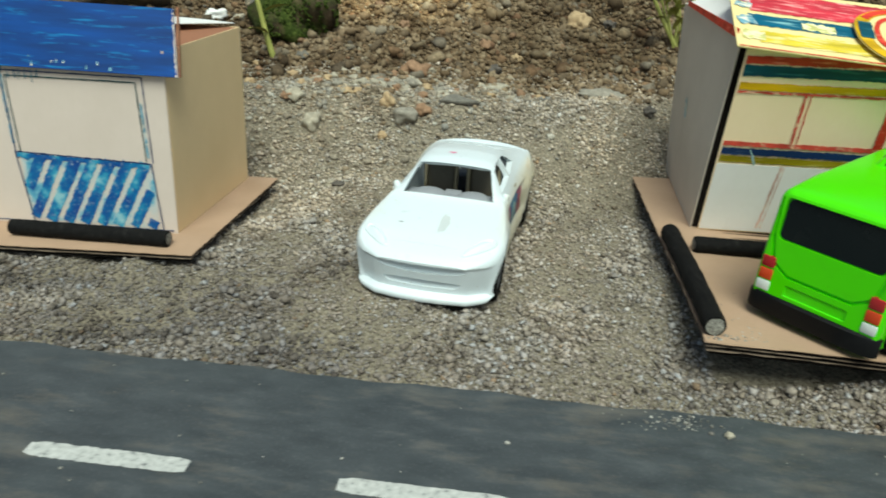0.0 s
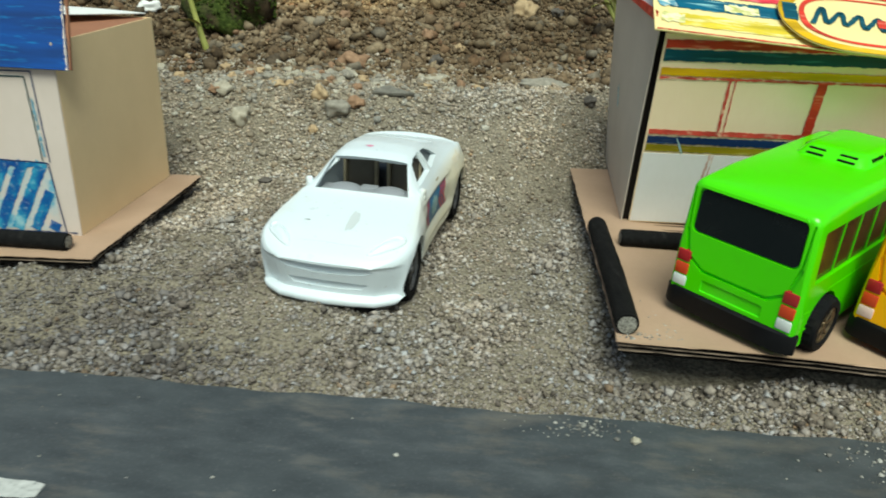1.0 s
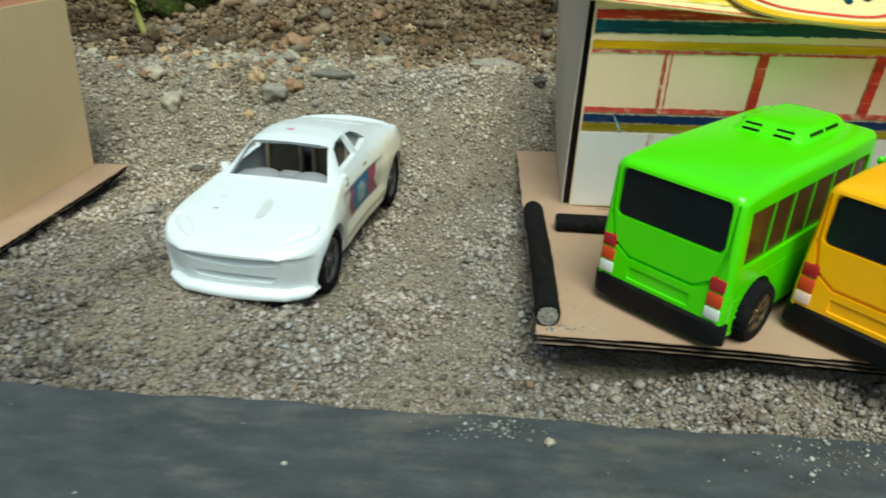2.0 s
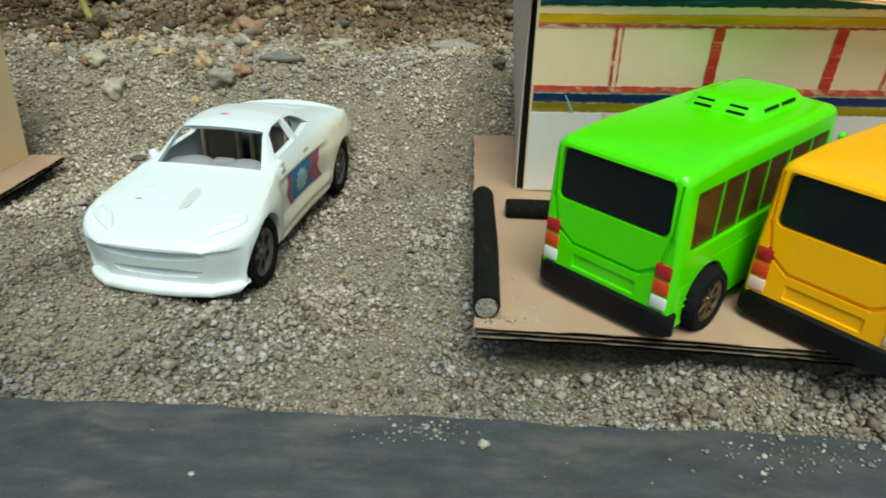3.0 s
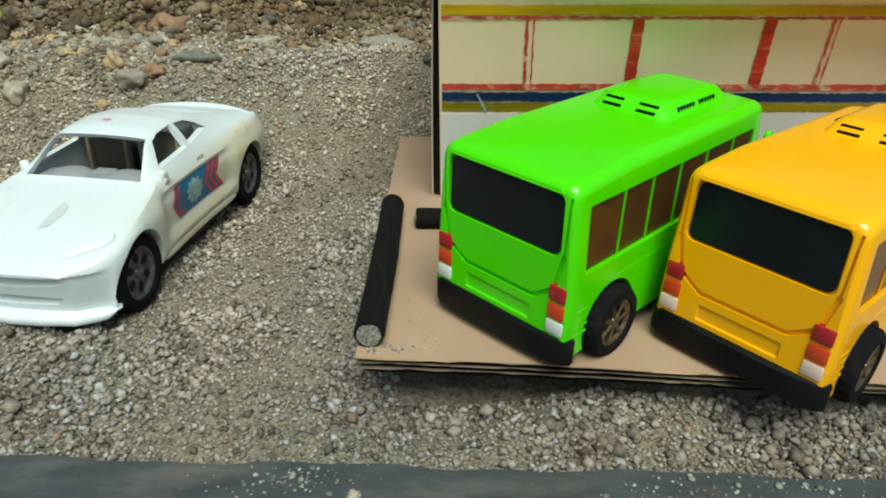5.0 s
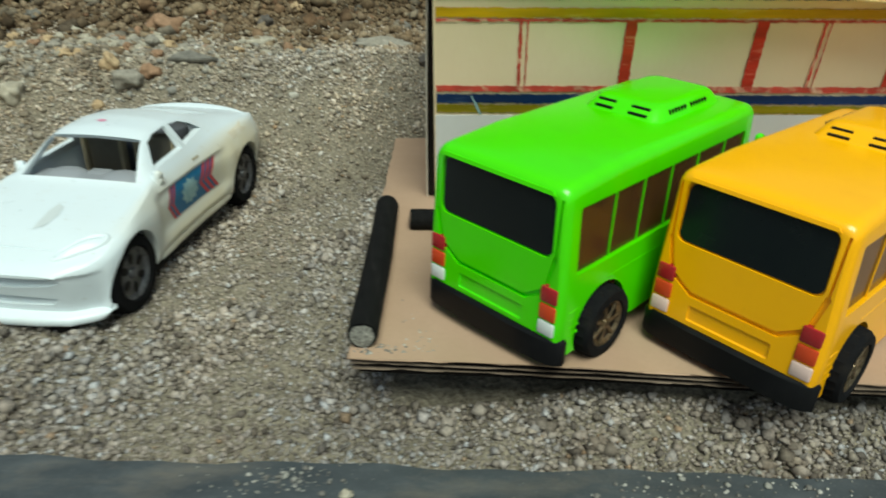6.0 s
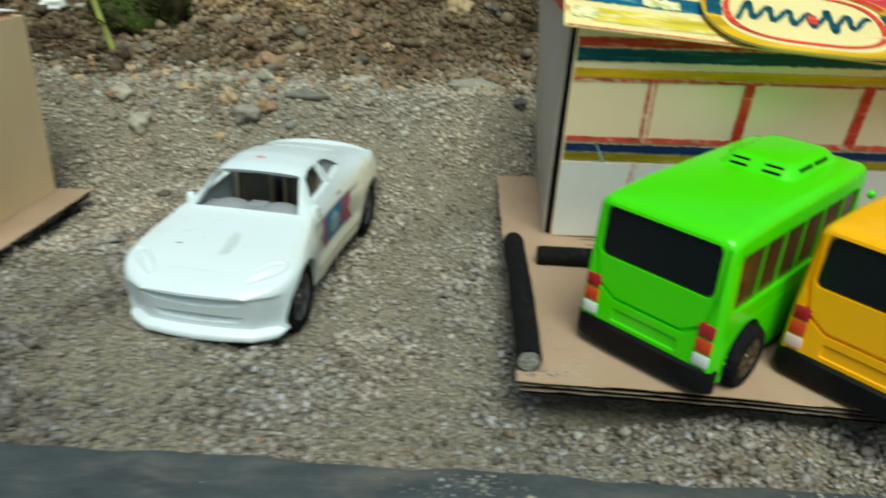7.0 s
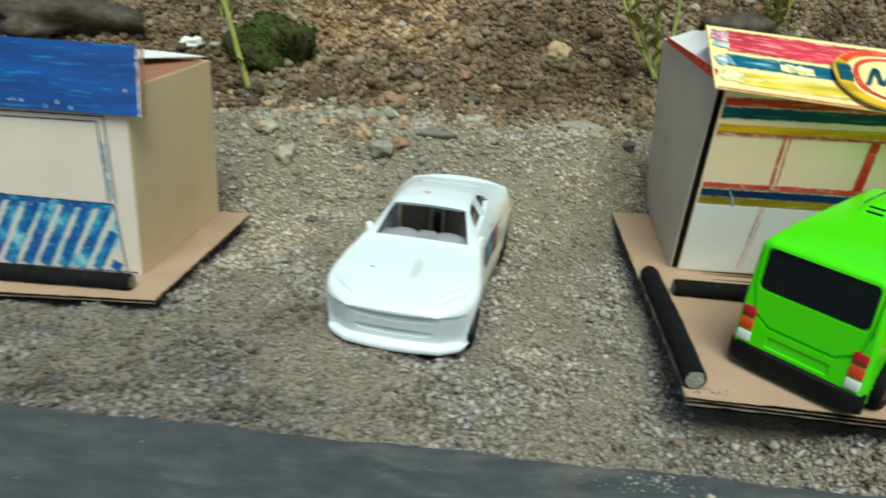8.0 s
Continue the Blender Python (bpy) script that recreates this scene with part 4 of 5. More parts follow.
        ring = [(-w + 0.0006, bot), (w - 0.0006, bot), (w, bot + 0.001), (w, 0.022), (w - 0.0004, 0.036), (w - 0.0018, top - r)]
        for q in range(1, 7):
            a = math.pi / 2 * q / 6
            ring.append((w - 0.0018 - r * (1 - math.cos(a)), top - 0.0006 - r + r * math.sin(a)))
        ring += [(w * 0.5, top - 0.0003), (0, top), (-w * 0.5, top - 0.0003)]
        ring += [(-x, z) for x, z in ring[11:1:-1]]
        rings.append([(x, y, z) for x, z in ring])
    loft(bm, rings)
    cutters = []
    for y in (0.0240, 0.1010):
        c = lathe(bmesh.new(), [(0.0150, -0.05), (0.0150, 0.05)], 40)
        bmesh.ops.translate(c, verts=c.verts, vec=(0, y, 0.0135))
        cutters.append(c)
    # window openings, side to side, and a hollow inside
    cutters.append(box((0, 0.0625, 0.0488), (0.09, 0.1110, 0.0232), 0.0010, 2))
    cutters.append(box((0, 0.0655, 0.0415), (0.0550, 0.1235, 0.0440), 0.002, 2))
    # sunken hatch groove and number-plate recess on the back
    groove = bmesh.new()
    path = [(-0.0262, 0.0640), (-0.0258, 0.0440), (-0.0232, 0.0318), (-0.0150, 0.0265), (0.0150, 0.0265), (0.0232, 0.0318), (0.0258, 0.0440), (0.0262, 0.0640)]
    for p, q in zip(path, path[1:]):
        d = Vector((q[0] - p[0], q[1] - p[1]))
        a = math.atan2(d.y, d.x)
        rbox(groove, ((p[0] + q[0]) / 2, 0, (p[1] + q[1]) / 2), (d.length + (0.0014 if p[1] < 0.05 and q[1] < 0.05 else 0.0004), 0.0026, 0.0018 if p[1] < 0.05 and q[1] < 0.05 else 0.0008), 0, 1, Euler((0, -a, 0)).to_matrix().to_4x4())
        cutters.append(groove)
        groove = bmesh.new()
    groove.free()
    cutters.append(box((0, 0.0, 0.0195), (0.0290, 0.0014, 0.0058), 0.0004, 1))
    cutters.append(rrect(0.0489, 0.0214, 0.0032, -0.0015, 0.0013, 0.05413))
    big = 100.0
    for b in [bm, *cutters]:
        bmesh.ops.scale(b, vec=(big,) * 3, verts=b.verts)
    bm = cut(bm, cutters)
    bmesh.ops.scale(bm, vec=(1 / big,) * 3, verts=bm.verts)
    part("body", bm, paint, e, smooth=28)
    part("rear_window", rrect(0.0476, 0.0202, 0.0028, 0.0006, 0.0022, 0.0541), M_DARKPANE, e, "black tinted rear pane")
    part("rear_window_rim", prism(bmesh.new(), [(-0.0235, -0.0006, 0.0649), (0.0235, -0.0006, 0.0649), (0.0225, -0.0003, 0.0662), (-0.0225, -0.0003, 0.0662)], (0, 0.0022, 0)), paint, e)
    part("front_window", box((0, L + 0.0002, 0.046), (0.050, 0.0012, 0.030), 0.0005, 2), M_DARKPANE, e)
    # bumper, wrapped round the corners
    bm = bmesh.new()
    rings = []
    for x, y in ((-W - 0.0008, 0.0042), (-W - 0.0010, 0.0024), (-W + 0.0010, 0.0002), (-W + 0.004, -0.0012), (-0.012, -0.0019), (0.012, -0.0019), (W - 0.004, -0.0012), (W - 0.0010, 0.0002), (W + 0.0010, 0.0024), (W + 0.0008, 0.0042)):
        inw = Vector((-x * 0.10, 0.003 if abs(x) < W - 0.0015 else 0.0, 0))
        rings.append([Vector((x, y, 0.0052)) , Vector((x, y, 0.0138)), Vector((x, y, 0.0148)) + inw * 0.3, Vector((x, y, 0.0150)) + inw, Vector((x, y, 0.0050)) + inw])
    part("rear_bumper", loft(bm, rings), M_BLACK, e, "black wrap-round bumper", smooth=40)
    for sx in (-1, 1):
        for z, mat, nm in ((0.0310, M_LAMPRED, "brake_lamp"), (0.0245, M_LAMPORANGE, "turn_lamp"), (0.0184, low_lamp, "reverse_lamp")):
            part(nm, box((sx * 0.0250, 0.0022, z), (0.0066, 0.0058, 0.0058 if z > 0.02 else 0.0052), 0.0007, 2), mat, e)
        part("tinted_glass", box((sx * 0.0279, 0.0640, 0.0490), (0.0005, 0.1190, 0.0250), 0.0), M_TINT, e, "brown tinted side glass")
        # added black sheet for the shade behind the forward panes
        part("shade_panel", box((sx * 0.0273, 0.0815, 0.0488), (0.0004, 0.0715, 0.0236), 0.0), M_DARKPANE, e, "black panel standing for the shade behind the side glass")
        for y in MULL:
            part("mullion", box((sx * 0.0285, y, 0.0490), (0.0005, 0.0005, 0.0236), 0.0), paint, e)
        for q in range(4):
            part("vent_slat", box((sx * (W - 0.0002), 0.0078, 0.0150 + q * 0.0030), (0.0005, 0.0062, 0.0010), 0.0002, 1), paint, e)
        part("side_ridge", box((sx * (W - 0.0004), 0.072, 0.0300), (0.0006, 0.094, 0.0006), 0.0002, 1), paint, e)
        bm = lathe(bmesh.new(), [(0.0, 0.0), (0.0015, 0.0003), (0.0021, 0.0014), (0.0018, 0.0030), (0.0, 0.0036)], 16)
        bmesh.ops.translate(bm, verts=bm.verts, vec=(W - 0.0002, 0.1265, 0.0560))
        if sx < 0:
            bmesh.ops.scale(bm, vec=(-1, 1, 1), verts=bm.verts)
            bmesh.ops.reverse_faces(bm, faces=bm.faces)
        part("mirror", bm, paint, e)
        for y in (0.0240, 0.1010):
            wheel(e, sx * (W - 0.0010), y, 0.0134, 0.0134, 0.0098, sx, M_BRONZE, 7)
    # cooling box on the roof
    bm = bmesh.new()
    rings = []
    for z, d in ((0.0680, -0.0012), (0.0694, 0.0), (0.0712, 0.0012), (0.0738, 0.0026), (0.0752, 0.0040), (0.0757, 0.0062)):
        hw, y0, y1 = 0.0172 - d, 0.0665 + d * 1.8, 0.1190 - d * 1.25
        c = 0.0050
        ring = []
        for cx, cy, a0 in ((hw - c, y0 + c, -90), (hw - c, y1 - c, 0), (-hw + c, y1 - c, 90), (-hw + c, y0 + c, 180)):
            for q in range(5):
                a = radians(a0 + 90 * q / 4)
                ring.append((cx + c * math.cos(a), cy + c * math.sin(a), z))
        rings.append(ring)
    part("cooling_box", loft(bm, rings), paint, e, smooth=40)
    for sx in (-1, 1):
        for q in (0, 1):
            part("vent_slot", box((sx * 0.0072, 0.0692 + q * 0.0022, 0.0717 + q * 0.0020), (0.0078, 0.0014, 0.0009), 0.0002, 1), M_BLACK, e)
        for q in range(12):
            part("side_slot", box((sx * 0.0152, 0.0780 + q * 0.0022 + (0.0025 if q > 5 else 0), 0.0727), (0.0012, 0.0008, 0.0016), 0.0), M_BLACK, e)
    # seats inside
    part("cabin_floor", box((0, 0.0655, 0.0225), (0.053, 0.118, 0.002), 0.0003), M_BROWNSEAT, e)
    for q in range(5):
        for sx in (-1, 1):
            bm = box((sx * 0.0150, 0.016 + q * 0.022, 0.0290), (0.016, 0.011, 0.011), 0.001)
            rbox(bm, (sx * 0.0150, 0.0105 + q * 0.022, 0.0370), (0.016, 0.003, 0.022), 0.001)
            part("seat", bm, M_BROWNSEAT, e)
    return e


k = Mat("brown_tinted_glass", 0.12)
k.color((0.26, 0.125, 0.045))
k.b.inputs["Transmission Weight"].default_value = 0.75
k.b.inputs["IOR"].default_value = 1.25
k.rough(k.noise(300), 0.08, 0.25)
M_TINT = k.m
green_bus = bus(pose(0.1855, 0.3016, RZ - 0.0005, 1.1, 1.2, -49.8), M_GREEN, "lime green plastic toy bus with black rear window and bumper", M_LAMPWHITE)
yellow_bus = bus(pose(0.2604, 0.2782, RZ - 0.0025, -0.8, 1.4, -53.1), M_ORANGE, "orange-yellow plastic toy bus parked beside the green one", M_LAMPPINK)


# ---------------- white toy car ----------------
CAR_Y = [-3.25, -3.05, -2.65, -2.0, -1.0, 0.0, 1.0, 2.6, 3.0, 3.8, 4.6, 5.6, 7.2, 9.0, 10.6, 12.2, 13.6, 14.8, 15.5, 15.8]
CAR_TOP = [3.12, 3.34, 3.50, 3.68, 3.96, 4.17, 4.33, 4.6, 4.74, 5.5, 6.12, 6.35, 6.42, 6.22, 5.82, 5.35, 5.0, 4.78, 4.5, 4.0]
CAR_W = [2.25, 3.05, 3.52, 3.82, 4.02, 4.02, 3.92, 3.78, 3.74, 3.7, 3.68, 3.68, 3.7, 3.8, 3.95, 4.02, 3.92, 3.7, 3.4, 3.0]
CAR_BOT = [1.05, 0.95, 0.9, 0.9, 1.0, 1.1, 1.1, 1.1, 1.1, 1.1, 1.1, 1.1, 1.1, 1.1, 1.2, 1.3, 1.5, 1.7, 1.9, 2.1]
CAR_TX = [1.95, 2.6, 2.95, 3.15, 3.25, 3.2, 3.1, 2.85, 2.72, 2.5, 2.25, 2.2, 2.15, 2.15, 2.3, 2.6, 2.8, 2.8, 2.6, 2.3]
CAR_BX = [2.1, 2.85, 3.3, 3.6, 3.75, 3.75, 3.65, 3.4, 3.3, 3.25, 3.2, 3.2, 3.2, 3.3, 3.5, 3.6, 3.5, 3.3, 3.0, 2.7]


def soft_curve(vals, ys):
    fine = np.linspace(-3.25, 15.8, 382)
    v = np.interp(fine, CAR_Y, vals)
    ker = np.hanning(17)
    ker /= ker.sum()
    pad = np.concatenate([np.full(8, v[0]), v, np.full(8, v[-1])])
    sm = np.convolve(pad, ker, "valid")
    return np.interp(ys, fine, sm)


def car_section(top, w, bot, tx, bx):
    """Half a cross-section, from the middle below to the middle above."""
    low = float(np.interp(top, [4.6, 5.6], [0.07, 0.30]))
    zs = min(3.75, top - 0.38)
    zb = min(4.55, top - 0.15)
    zmid = bot + (zs - bot) * 0.48
    keys = [(0, bot), (w * 0.80, bot), (w * 0.93, bot + 0.12), (w * 0.965, bot + 0.5), (w * 0.985, zmid), (w, zs - 0.35 * (zs - zmid)), (w * 0.985, zs), (bx, zb),
            (bx * 0.35 + tx * 0.65, zb + (top - low - zb) * 0.70), (tx, top - low), (tx * 0.80, top - low * 0.4), (tx * 0.4, top - low * 0.07), (0, top)]
    out = []
    for a in range(len(keys) - 1):
        p0, p1, p2, p3 = [np.array(keys[min(max(a + o, 0), len(keys) - 1)]) for o in (-1, 0, 1, 2)]
        for t in (0.0, 0.25, 0.5, 0.75):
            q = 0.5 * (2 * p1 + (p2 - p0) * t + (2 * p0 - 5 * p1 + 4 * p2 - p3) * t * t + (3 * p1 - p0 - 3 * p2 + p3) * t ** 3)
            lin = p1 + (p2 - p1) * t
            out.append(tuple(0.6 * q + 0.4 * lin))
    out.append(keys[-1])
    return out


CYS = np.concatenate([np.linspace(-3.25, -1.9, 16), np.linspace(-1.7, 14.3, 81), np.linspace(14.5, 15.8, 9)])
CPAR = [soft_curve(v, CYS) for v in (CAR_TOP, CAR_W, CAR_BOT, CAR_TX, CAR_BX)]
CSEC = [car_section(*[c[i] for c in CPAR]) for i in range(len(CYS))]


for i, y in enumerate(CYS):
    # sunken door panel between the wheel arches
    along_y = float(smoothstep(2.3, 3.3, y) * (1 - smoothstep(9.4, 10.6, y)))
    CSEC[i] = [(x - 0.20 * along_y * float(smoothstep(1.9, 2.3, z) * (1 - smoothstep(3.85, 4.2, z))) * (x > 2.5), z) for x, z in CSEC[i]]


def car_side(y, z):
    """Half width of the body at a place along and up."""
    i = int(np.clip(np.searchsorted(CYS, y) - 1, 0, len(CYS) - 2))
    f = float(np.clip((y - CYS[i]) / (CYS[i + 1] - CYS[i]), 0, 1))
    out = []
    for sec in (CSEC[i], CSEC[i + 1]):
        flank_pts = sec[10:32]
        out.append(float(np.interp(z, [p[1] for p in flank_pts], [p[0] for p in flank_pts])))
    return out[0] * (1 - f) + out[1] * f


def body_top(x, y):
    """Height of the body's upper side at a place on the plan."""
    i = int(np.clip(np.searchsorted(CYS, y) - 1, 0, len(CYS) - 2))
    f = float(np.clip((y - CYS[i]) / (CYS[i + 1] - CYS[i]), 0, 1))
    out = []
    for sec in (CSEC[i], CSEC[i + 1]):
        over = sec[:20:-1]
        out.append(float(np.interp(abs(x), [p[0] for p in over], [p[1] for p in over])))
    return out[0] * (1 - f) + out[1] * f


def cm(bm):
    bmesh.ops.scale(bm, vec=(0.01,) * 3, verts=bm.verts)
    return bm


def car(m):
    e = thing("toy_car", m, "white plastic toy coupe with blue and red door stickers", "toy car")
    bow = lambda x, y: 0.038 * x * x * float(smoothstep(-1.0, -3.0, y))
    # below the bonnet's lip the bumper is set back and slopes under
    back = lambda y, z: float(smoothstep(-2.0, -3.0, y)) * (0.15 * float(smoothstep(3.06, 2.92, z)) + 0.42 * min(1.0, max(0.0, (2.95 - z) / 1.6)))
    rings = []
    for y, sec in zip(CYS, CSEC):
        right = [(x, z) for x, z in sec]
        ring = right + [(-x, z) for x, z in right[-2:0:-1]]
        rings.append([(x, y + bow(x, y) + back(y, z), z) for x, z in ring])
    # the face of the nose, curved from the middle to the corners
    first = [(x, z) for x, z in CSEC[0]]
    first = first + [(-x, z) for x, z in first[-2:0:-1]]
    for f in (0.75, 0.5, 0.25, 0.04):
        rings.insert(0, [(x * f, CYS[0] + bow(x * f, CYS[0]) + back(CYS[0], z), z) for x, z in first])
    body = loft(bmesh.new(), rings, cap=False)
    # close both ends with strips from side to side
    body.verts.ensure_lookup_table()
    n = len(rings[0])
    for end in (0, n * (len(rings) - 1)):
        v = [body.verts[end + i] for i in range(n)]
        body.faces.new((v[0], v[1], v[n - 1]))
        for i in range(1, n // 2 - 1):
            body.faces.new((v[i], v[i + 1], v[n - i - 1], v[n - i]))
        body.faces.new((v[n // 2 - 1], v[n // 2], v[n // 2 + 1]))
    bmesh.ops.recalc_face_normals(body, faces=body.faces)
    cutters = []
    for y in (0.1, 12.25):
        for sx in (-1, 1):
            c = lathe(bmesh.new(), [(1.93, -1.2), (1.93, 1.2)], 48)
            bmesh.ops.translate(c, verts=c.verts, vec=(sx * 3.6, y, 1.72))
            cutters.append(c)
    inner = []
    for y in np.linspace(2.75, 12.6, 34):
        top, w, bot, tx, bx = [float(soft_curve(v, y)) for v in (CAR_TOP, CAR_W, CAR_BOT, CAR_TX, CAR_BX)]
        top -= 0.24
        half = [(0, 1.9), (2.75, 1.9), (2.85, 3.6), (bx - 0.28, min(4.5, top - 0.05)), (tx - 0.12, max(min(4.5, top - 0.05) + 0.02, top - 0.2)), (0, top)]
        ring = half + [(-x, z) for x, z in half[-2:0:-1]]
        inner.append([(x, y, z) for x, z in ring])
    cutters.append(loft(bmesh.new(), inner))
    for sx in (-1, 1):
        for pts in ([(4.15, 4.90), (5.05, 5.86), (5.7, 6.05), (7.0, 6.10), (7.0, 5.02)], [(7.35, 5.05), (7.35, 6.06), (8.3, 5.95), (9.0, 5.66), (9.55, 5.26)]):
            cutters.append(prism(bmesh.new(), [(sx * 1.75, y, z) for y, z in pts], (sx * 3, 0, 0)))
    n = Vector((0, -0.70, 0.71))
    a = [(-2.62, 2.94, 4.72), (2.62, 2.94, 4.72), (2.08, 4.72, 6.20), (-2.08, 4.72, 6.20)]
    cutters.append(prism(bmesh.new(), [Vector(p) - n * 0.6 for p in a], n * 1.4))
    n = Vector((0, 0.32, 0.95))
    a = [(-1.75, 9.3, 6.3), (1.75, 9.3, 6.3), (2.05, 12.0, 5.6), (-2.05, 12.0, 5.6)]
    cutters.append(prism(bmesh.new(), [Vector(p) - n * 0.7 for p in a], n * 1.6))
    upper = [(-2.35, 2.74), (-1.8, 2.93), (-0.9, 3.02), (0, 3.05), (0.9, 3.02), (1.8, 2.93), (2.35, 2.74), (1.9, 2.56), (0.9, 2.48), (0, 2.45), (-0.9, 2.48), (-1.9, 2.56)]
    cutters.append(prism(bmesh.new(), [(x, -3.8, z) for x, z in upper], (0, 0.99, 0.02)))
    lower = [(-2.05, 1.92), (-1.2, 2.0), (0, 2.03), (1.2, 2.0), (2.05, 1.92), (1.75, 1.6), (0, 1.55), (-1.75, 1.6)]
    cutters.append(prism(bmesh.new(), [(x, -3.8, z) for x, z in lower], (0, 1.22, 0.02)))
    # crease over the bonnet's front edge
    cutters.append(box((-0.45, -1.95, 3.77), (4.9, 0.09, 0.2), 0.0, 1))
    for sx in (-1, 1):
        q = Euler((0, radians(sx * 28), radians(sx * 38))).to_matrix().to_4x4()
        cutters.append(box((sx * 3.36, -2.62, 2.12), (0.85, 0.55, 1.05), 0.12, 2, q))
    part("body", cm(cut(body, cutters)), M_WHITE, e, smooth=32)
    # nose and sills
    rs = []
    ys = np.linspace(-1.78, -3.25, 16)
    path = []
    for y in ys:
        o = 0.10 * float(smoothstep(-1.78, -2.7, y))
        path.append((float(np.interp(y, CYS, CPAR[1])) * 0.955 + o, y - o))
    path = [(x, y + 0.26 * float(smoothstep(-2.0, -3.0, y))) for x, y in path]
    path = path + [(1.2, -3.12), (0.0, -3.15), (-1.2, -3.12)] + [(-x, y) for x, y in reversed(path)]
    for x, y in path:
        y = y + bow(x, y) * 0.9
        up = 0.26 * (1 - float(smoothstep(-1.78, -2.3, y)))
        rs.append([(x * 0.99, y + 0.03, 0.82 + up), (x, y, 0.88 + up), (x * 1.003, y - 0.015, 0.98 + up * 0.6), (x, y, 1.09), (x * 0.985, y + 0.06, 1.17), (x * 0.89, y + 0.68, 1.36), (x * 0.87, y + 0.68, 0.82)])
    part("front_lip", cm(loft(bmesh.new(), rs)), M_WHITE, e, smooth=60)
    for sx in (-1, 1):
        for z, o in ((1.32, 0.10), (1.78, 0.06)):
            rs = []
            for y in np.linspace(2.5, 10.1, 16):
                x = car_side(y, z) + o
                t = min(1, (y - 2.5) * 1.2, (10.1 - y) * 1.2)
                rs.append([(sx * (x - 0.3), y, z - 0.14), (sx * (x - 0.06 - 0.1 * (1 - t)), y, z - 0.16), (sx * (x - 0.1 * (1 - t)), y, z), (sx * (x - 0.06 - 0.1 * (1 - t)), y, z + 0.16), (sx * (x - 0.3), y, z + 0.2)])
            part("side_skirt", cm(loft(bmesh.new(), rs)), M_WHITE, e, smooth=50)
        # leaf-shaped headlight with a raised rim
        bm = bmesh.new()
        c0, c1 = Vector((1.98, -2.62)), Vector((3.45, -0.80))
        d = c1 - c0
        nrm = Vector((d.y, -d.x)).normalized()
        rows = []
        for t, up in ((1.04, -0.18), (1.0, 0.09), (0.94, 0.12), (0.86, 0.11), (0.82, 0.04), (0.70, 0.08), (0.45, 0.17), (0.2, 0.20), (0.02, 0.205)):
            row = []
            for q in range(36):
                a = 2 * math.pi * q / 36
                l = 0.5 + 0.5 * math.cos(a) * t
                w = 0.44 * math.sin(a) * t * (0.72 + 0.42 * l) * (1.0 if math.sin(a) > 0 else 0.85)
                p = c0 + d * l + nrm * w
                z = float(body_top(p.x, p.y))
                row.append((sx * p.x, p.y + bow(p.x, p.y), z + up))
            rows.append(row)
        part("headlight", cm(loft(bm, rows)), M_WHITE, e, "moulded white headlight bulge", smooth=60)
        bm = box((sx * 3.20, 3.80, 4.70), (0.40, 0.42, 0.62), 0.15, 3, Euler((radians(-14), radians(sx * 10), radians(sx * -14))).to_matrix().to_4x4())
        rbox(bm, (sx * 3.22, 3.85, 4.5), (0.4, 0.45, 0.32), 0.08, 2)
        part("wing_mirror", cm(bm), M_WHITE, e, smooth=50)
        # stickers follow the flank
        def flank(name, outline, mat, off, label=""):
            bm = bmesh.new()
            c = np.mean(np.array(outline), axis=0)
            n = 6
            rows = []
            for q in range(n + 1):
                t = q / n
                rows.append([bm.verts.new((sx * (car_side(c[0] + (p[0] - c[0]) * t, c[1] + (p[1] - c[1]) * t) + off), c[0] + (p[0] - c[0]) * t, c[1] + (p[1] - c[1]) * t)) for p in outline])
            for r0, r1 in zip(rows, rows[1:]):
                for i in range(len(outline)):
                    j = (i + 1) % len(outline)
                    bm.faces.new((r0[i], r0[j], r1[j], r1[i]))
            bmesh.ops.remove_doubles(bm, verts=bm.verts, dist=1e-4)
            bmesh.ops.recalc_face_normals(bm, faces=bm.faces)
            return part(name, cm(bm), mat, e, label, smooth=60)

        def dense(pts):
            out = []
            for p, q in zip(pts, pts[1:] + pts[:1]):
                m2 = max(1, int(math.dist(p, q) / 0.2))
                out += [(p[0] + (q[0] - p[0]) * i / m2, p[1] + (q[1] - p[1]) * i / m2) for i in range(m2)]
            return out

        def band(name, left, right, z0, z1, mat, off, nu, label=""):
            """A sticker between two edges that are given as functions of the height."""
            bm = bmesh.new()
            rows = []
            for z in np.linspace(z0, z1, 17):
                ys2 = np.linspace(left(z), right(z), nu + 1)
                rows.append([bm.verts.new((sx * (car_side(y, z) + off), y, z)) for y in ys2])
            for r0, r1 in zip(rows, rows[1:]):
                for i in range(nu):
                    bm.faces.new((r0[i], r0[i + 1], r1[i + 1], r1[i]))
            bmesh.ops.recalc_face_normals(bm, faces=bm.faces)
            return part(name, cm(bm), mat, e, label, smooth=60)

        bend = lambda z: abs(z - 3.2) / 0.8
        band("sticker", lambda z: 3.75 + 0.6 * bend(z), lambda z: 8.3 + 0.75 * bend(z), 2.4, 4.0, M_DECALBLUE, 0.015, 22, "blue door sticker")
        for y0 in (7.0, 7.5, 8.0):
            band("sticker_chevron", lambda z: y0 + 0.75 * bend(z), lambda z: y0 + 0.27 + 0.75 * bend(z), 2.39, 4.01, M_DECALRED, 0.03, 2, "red chevron")
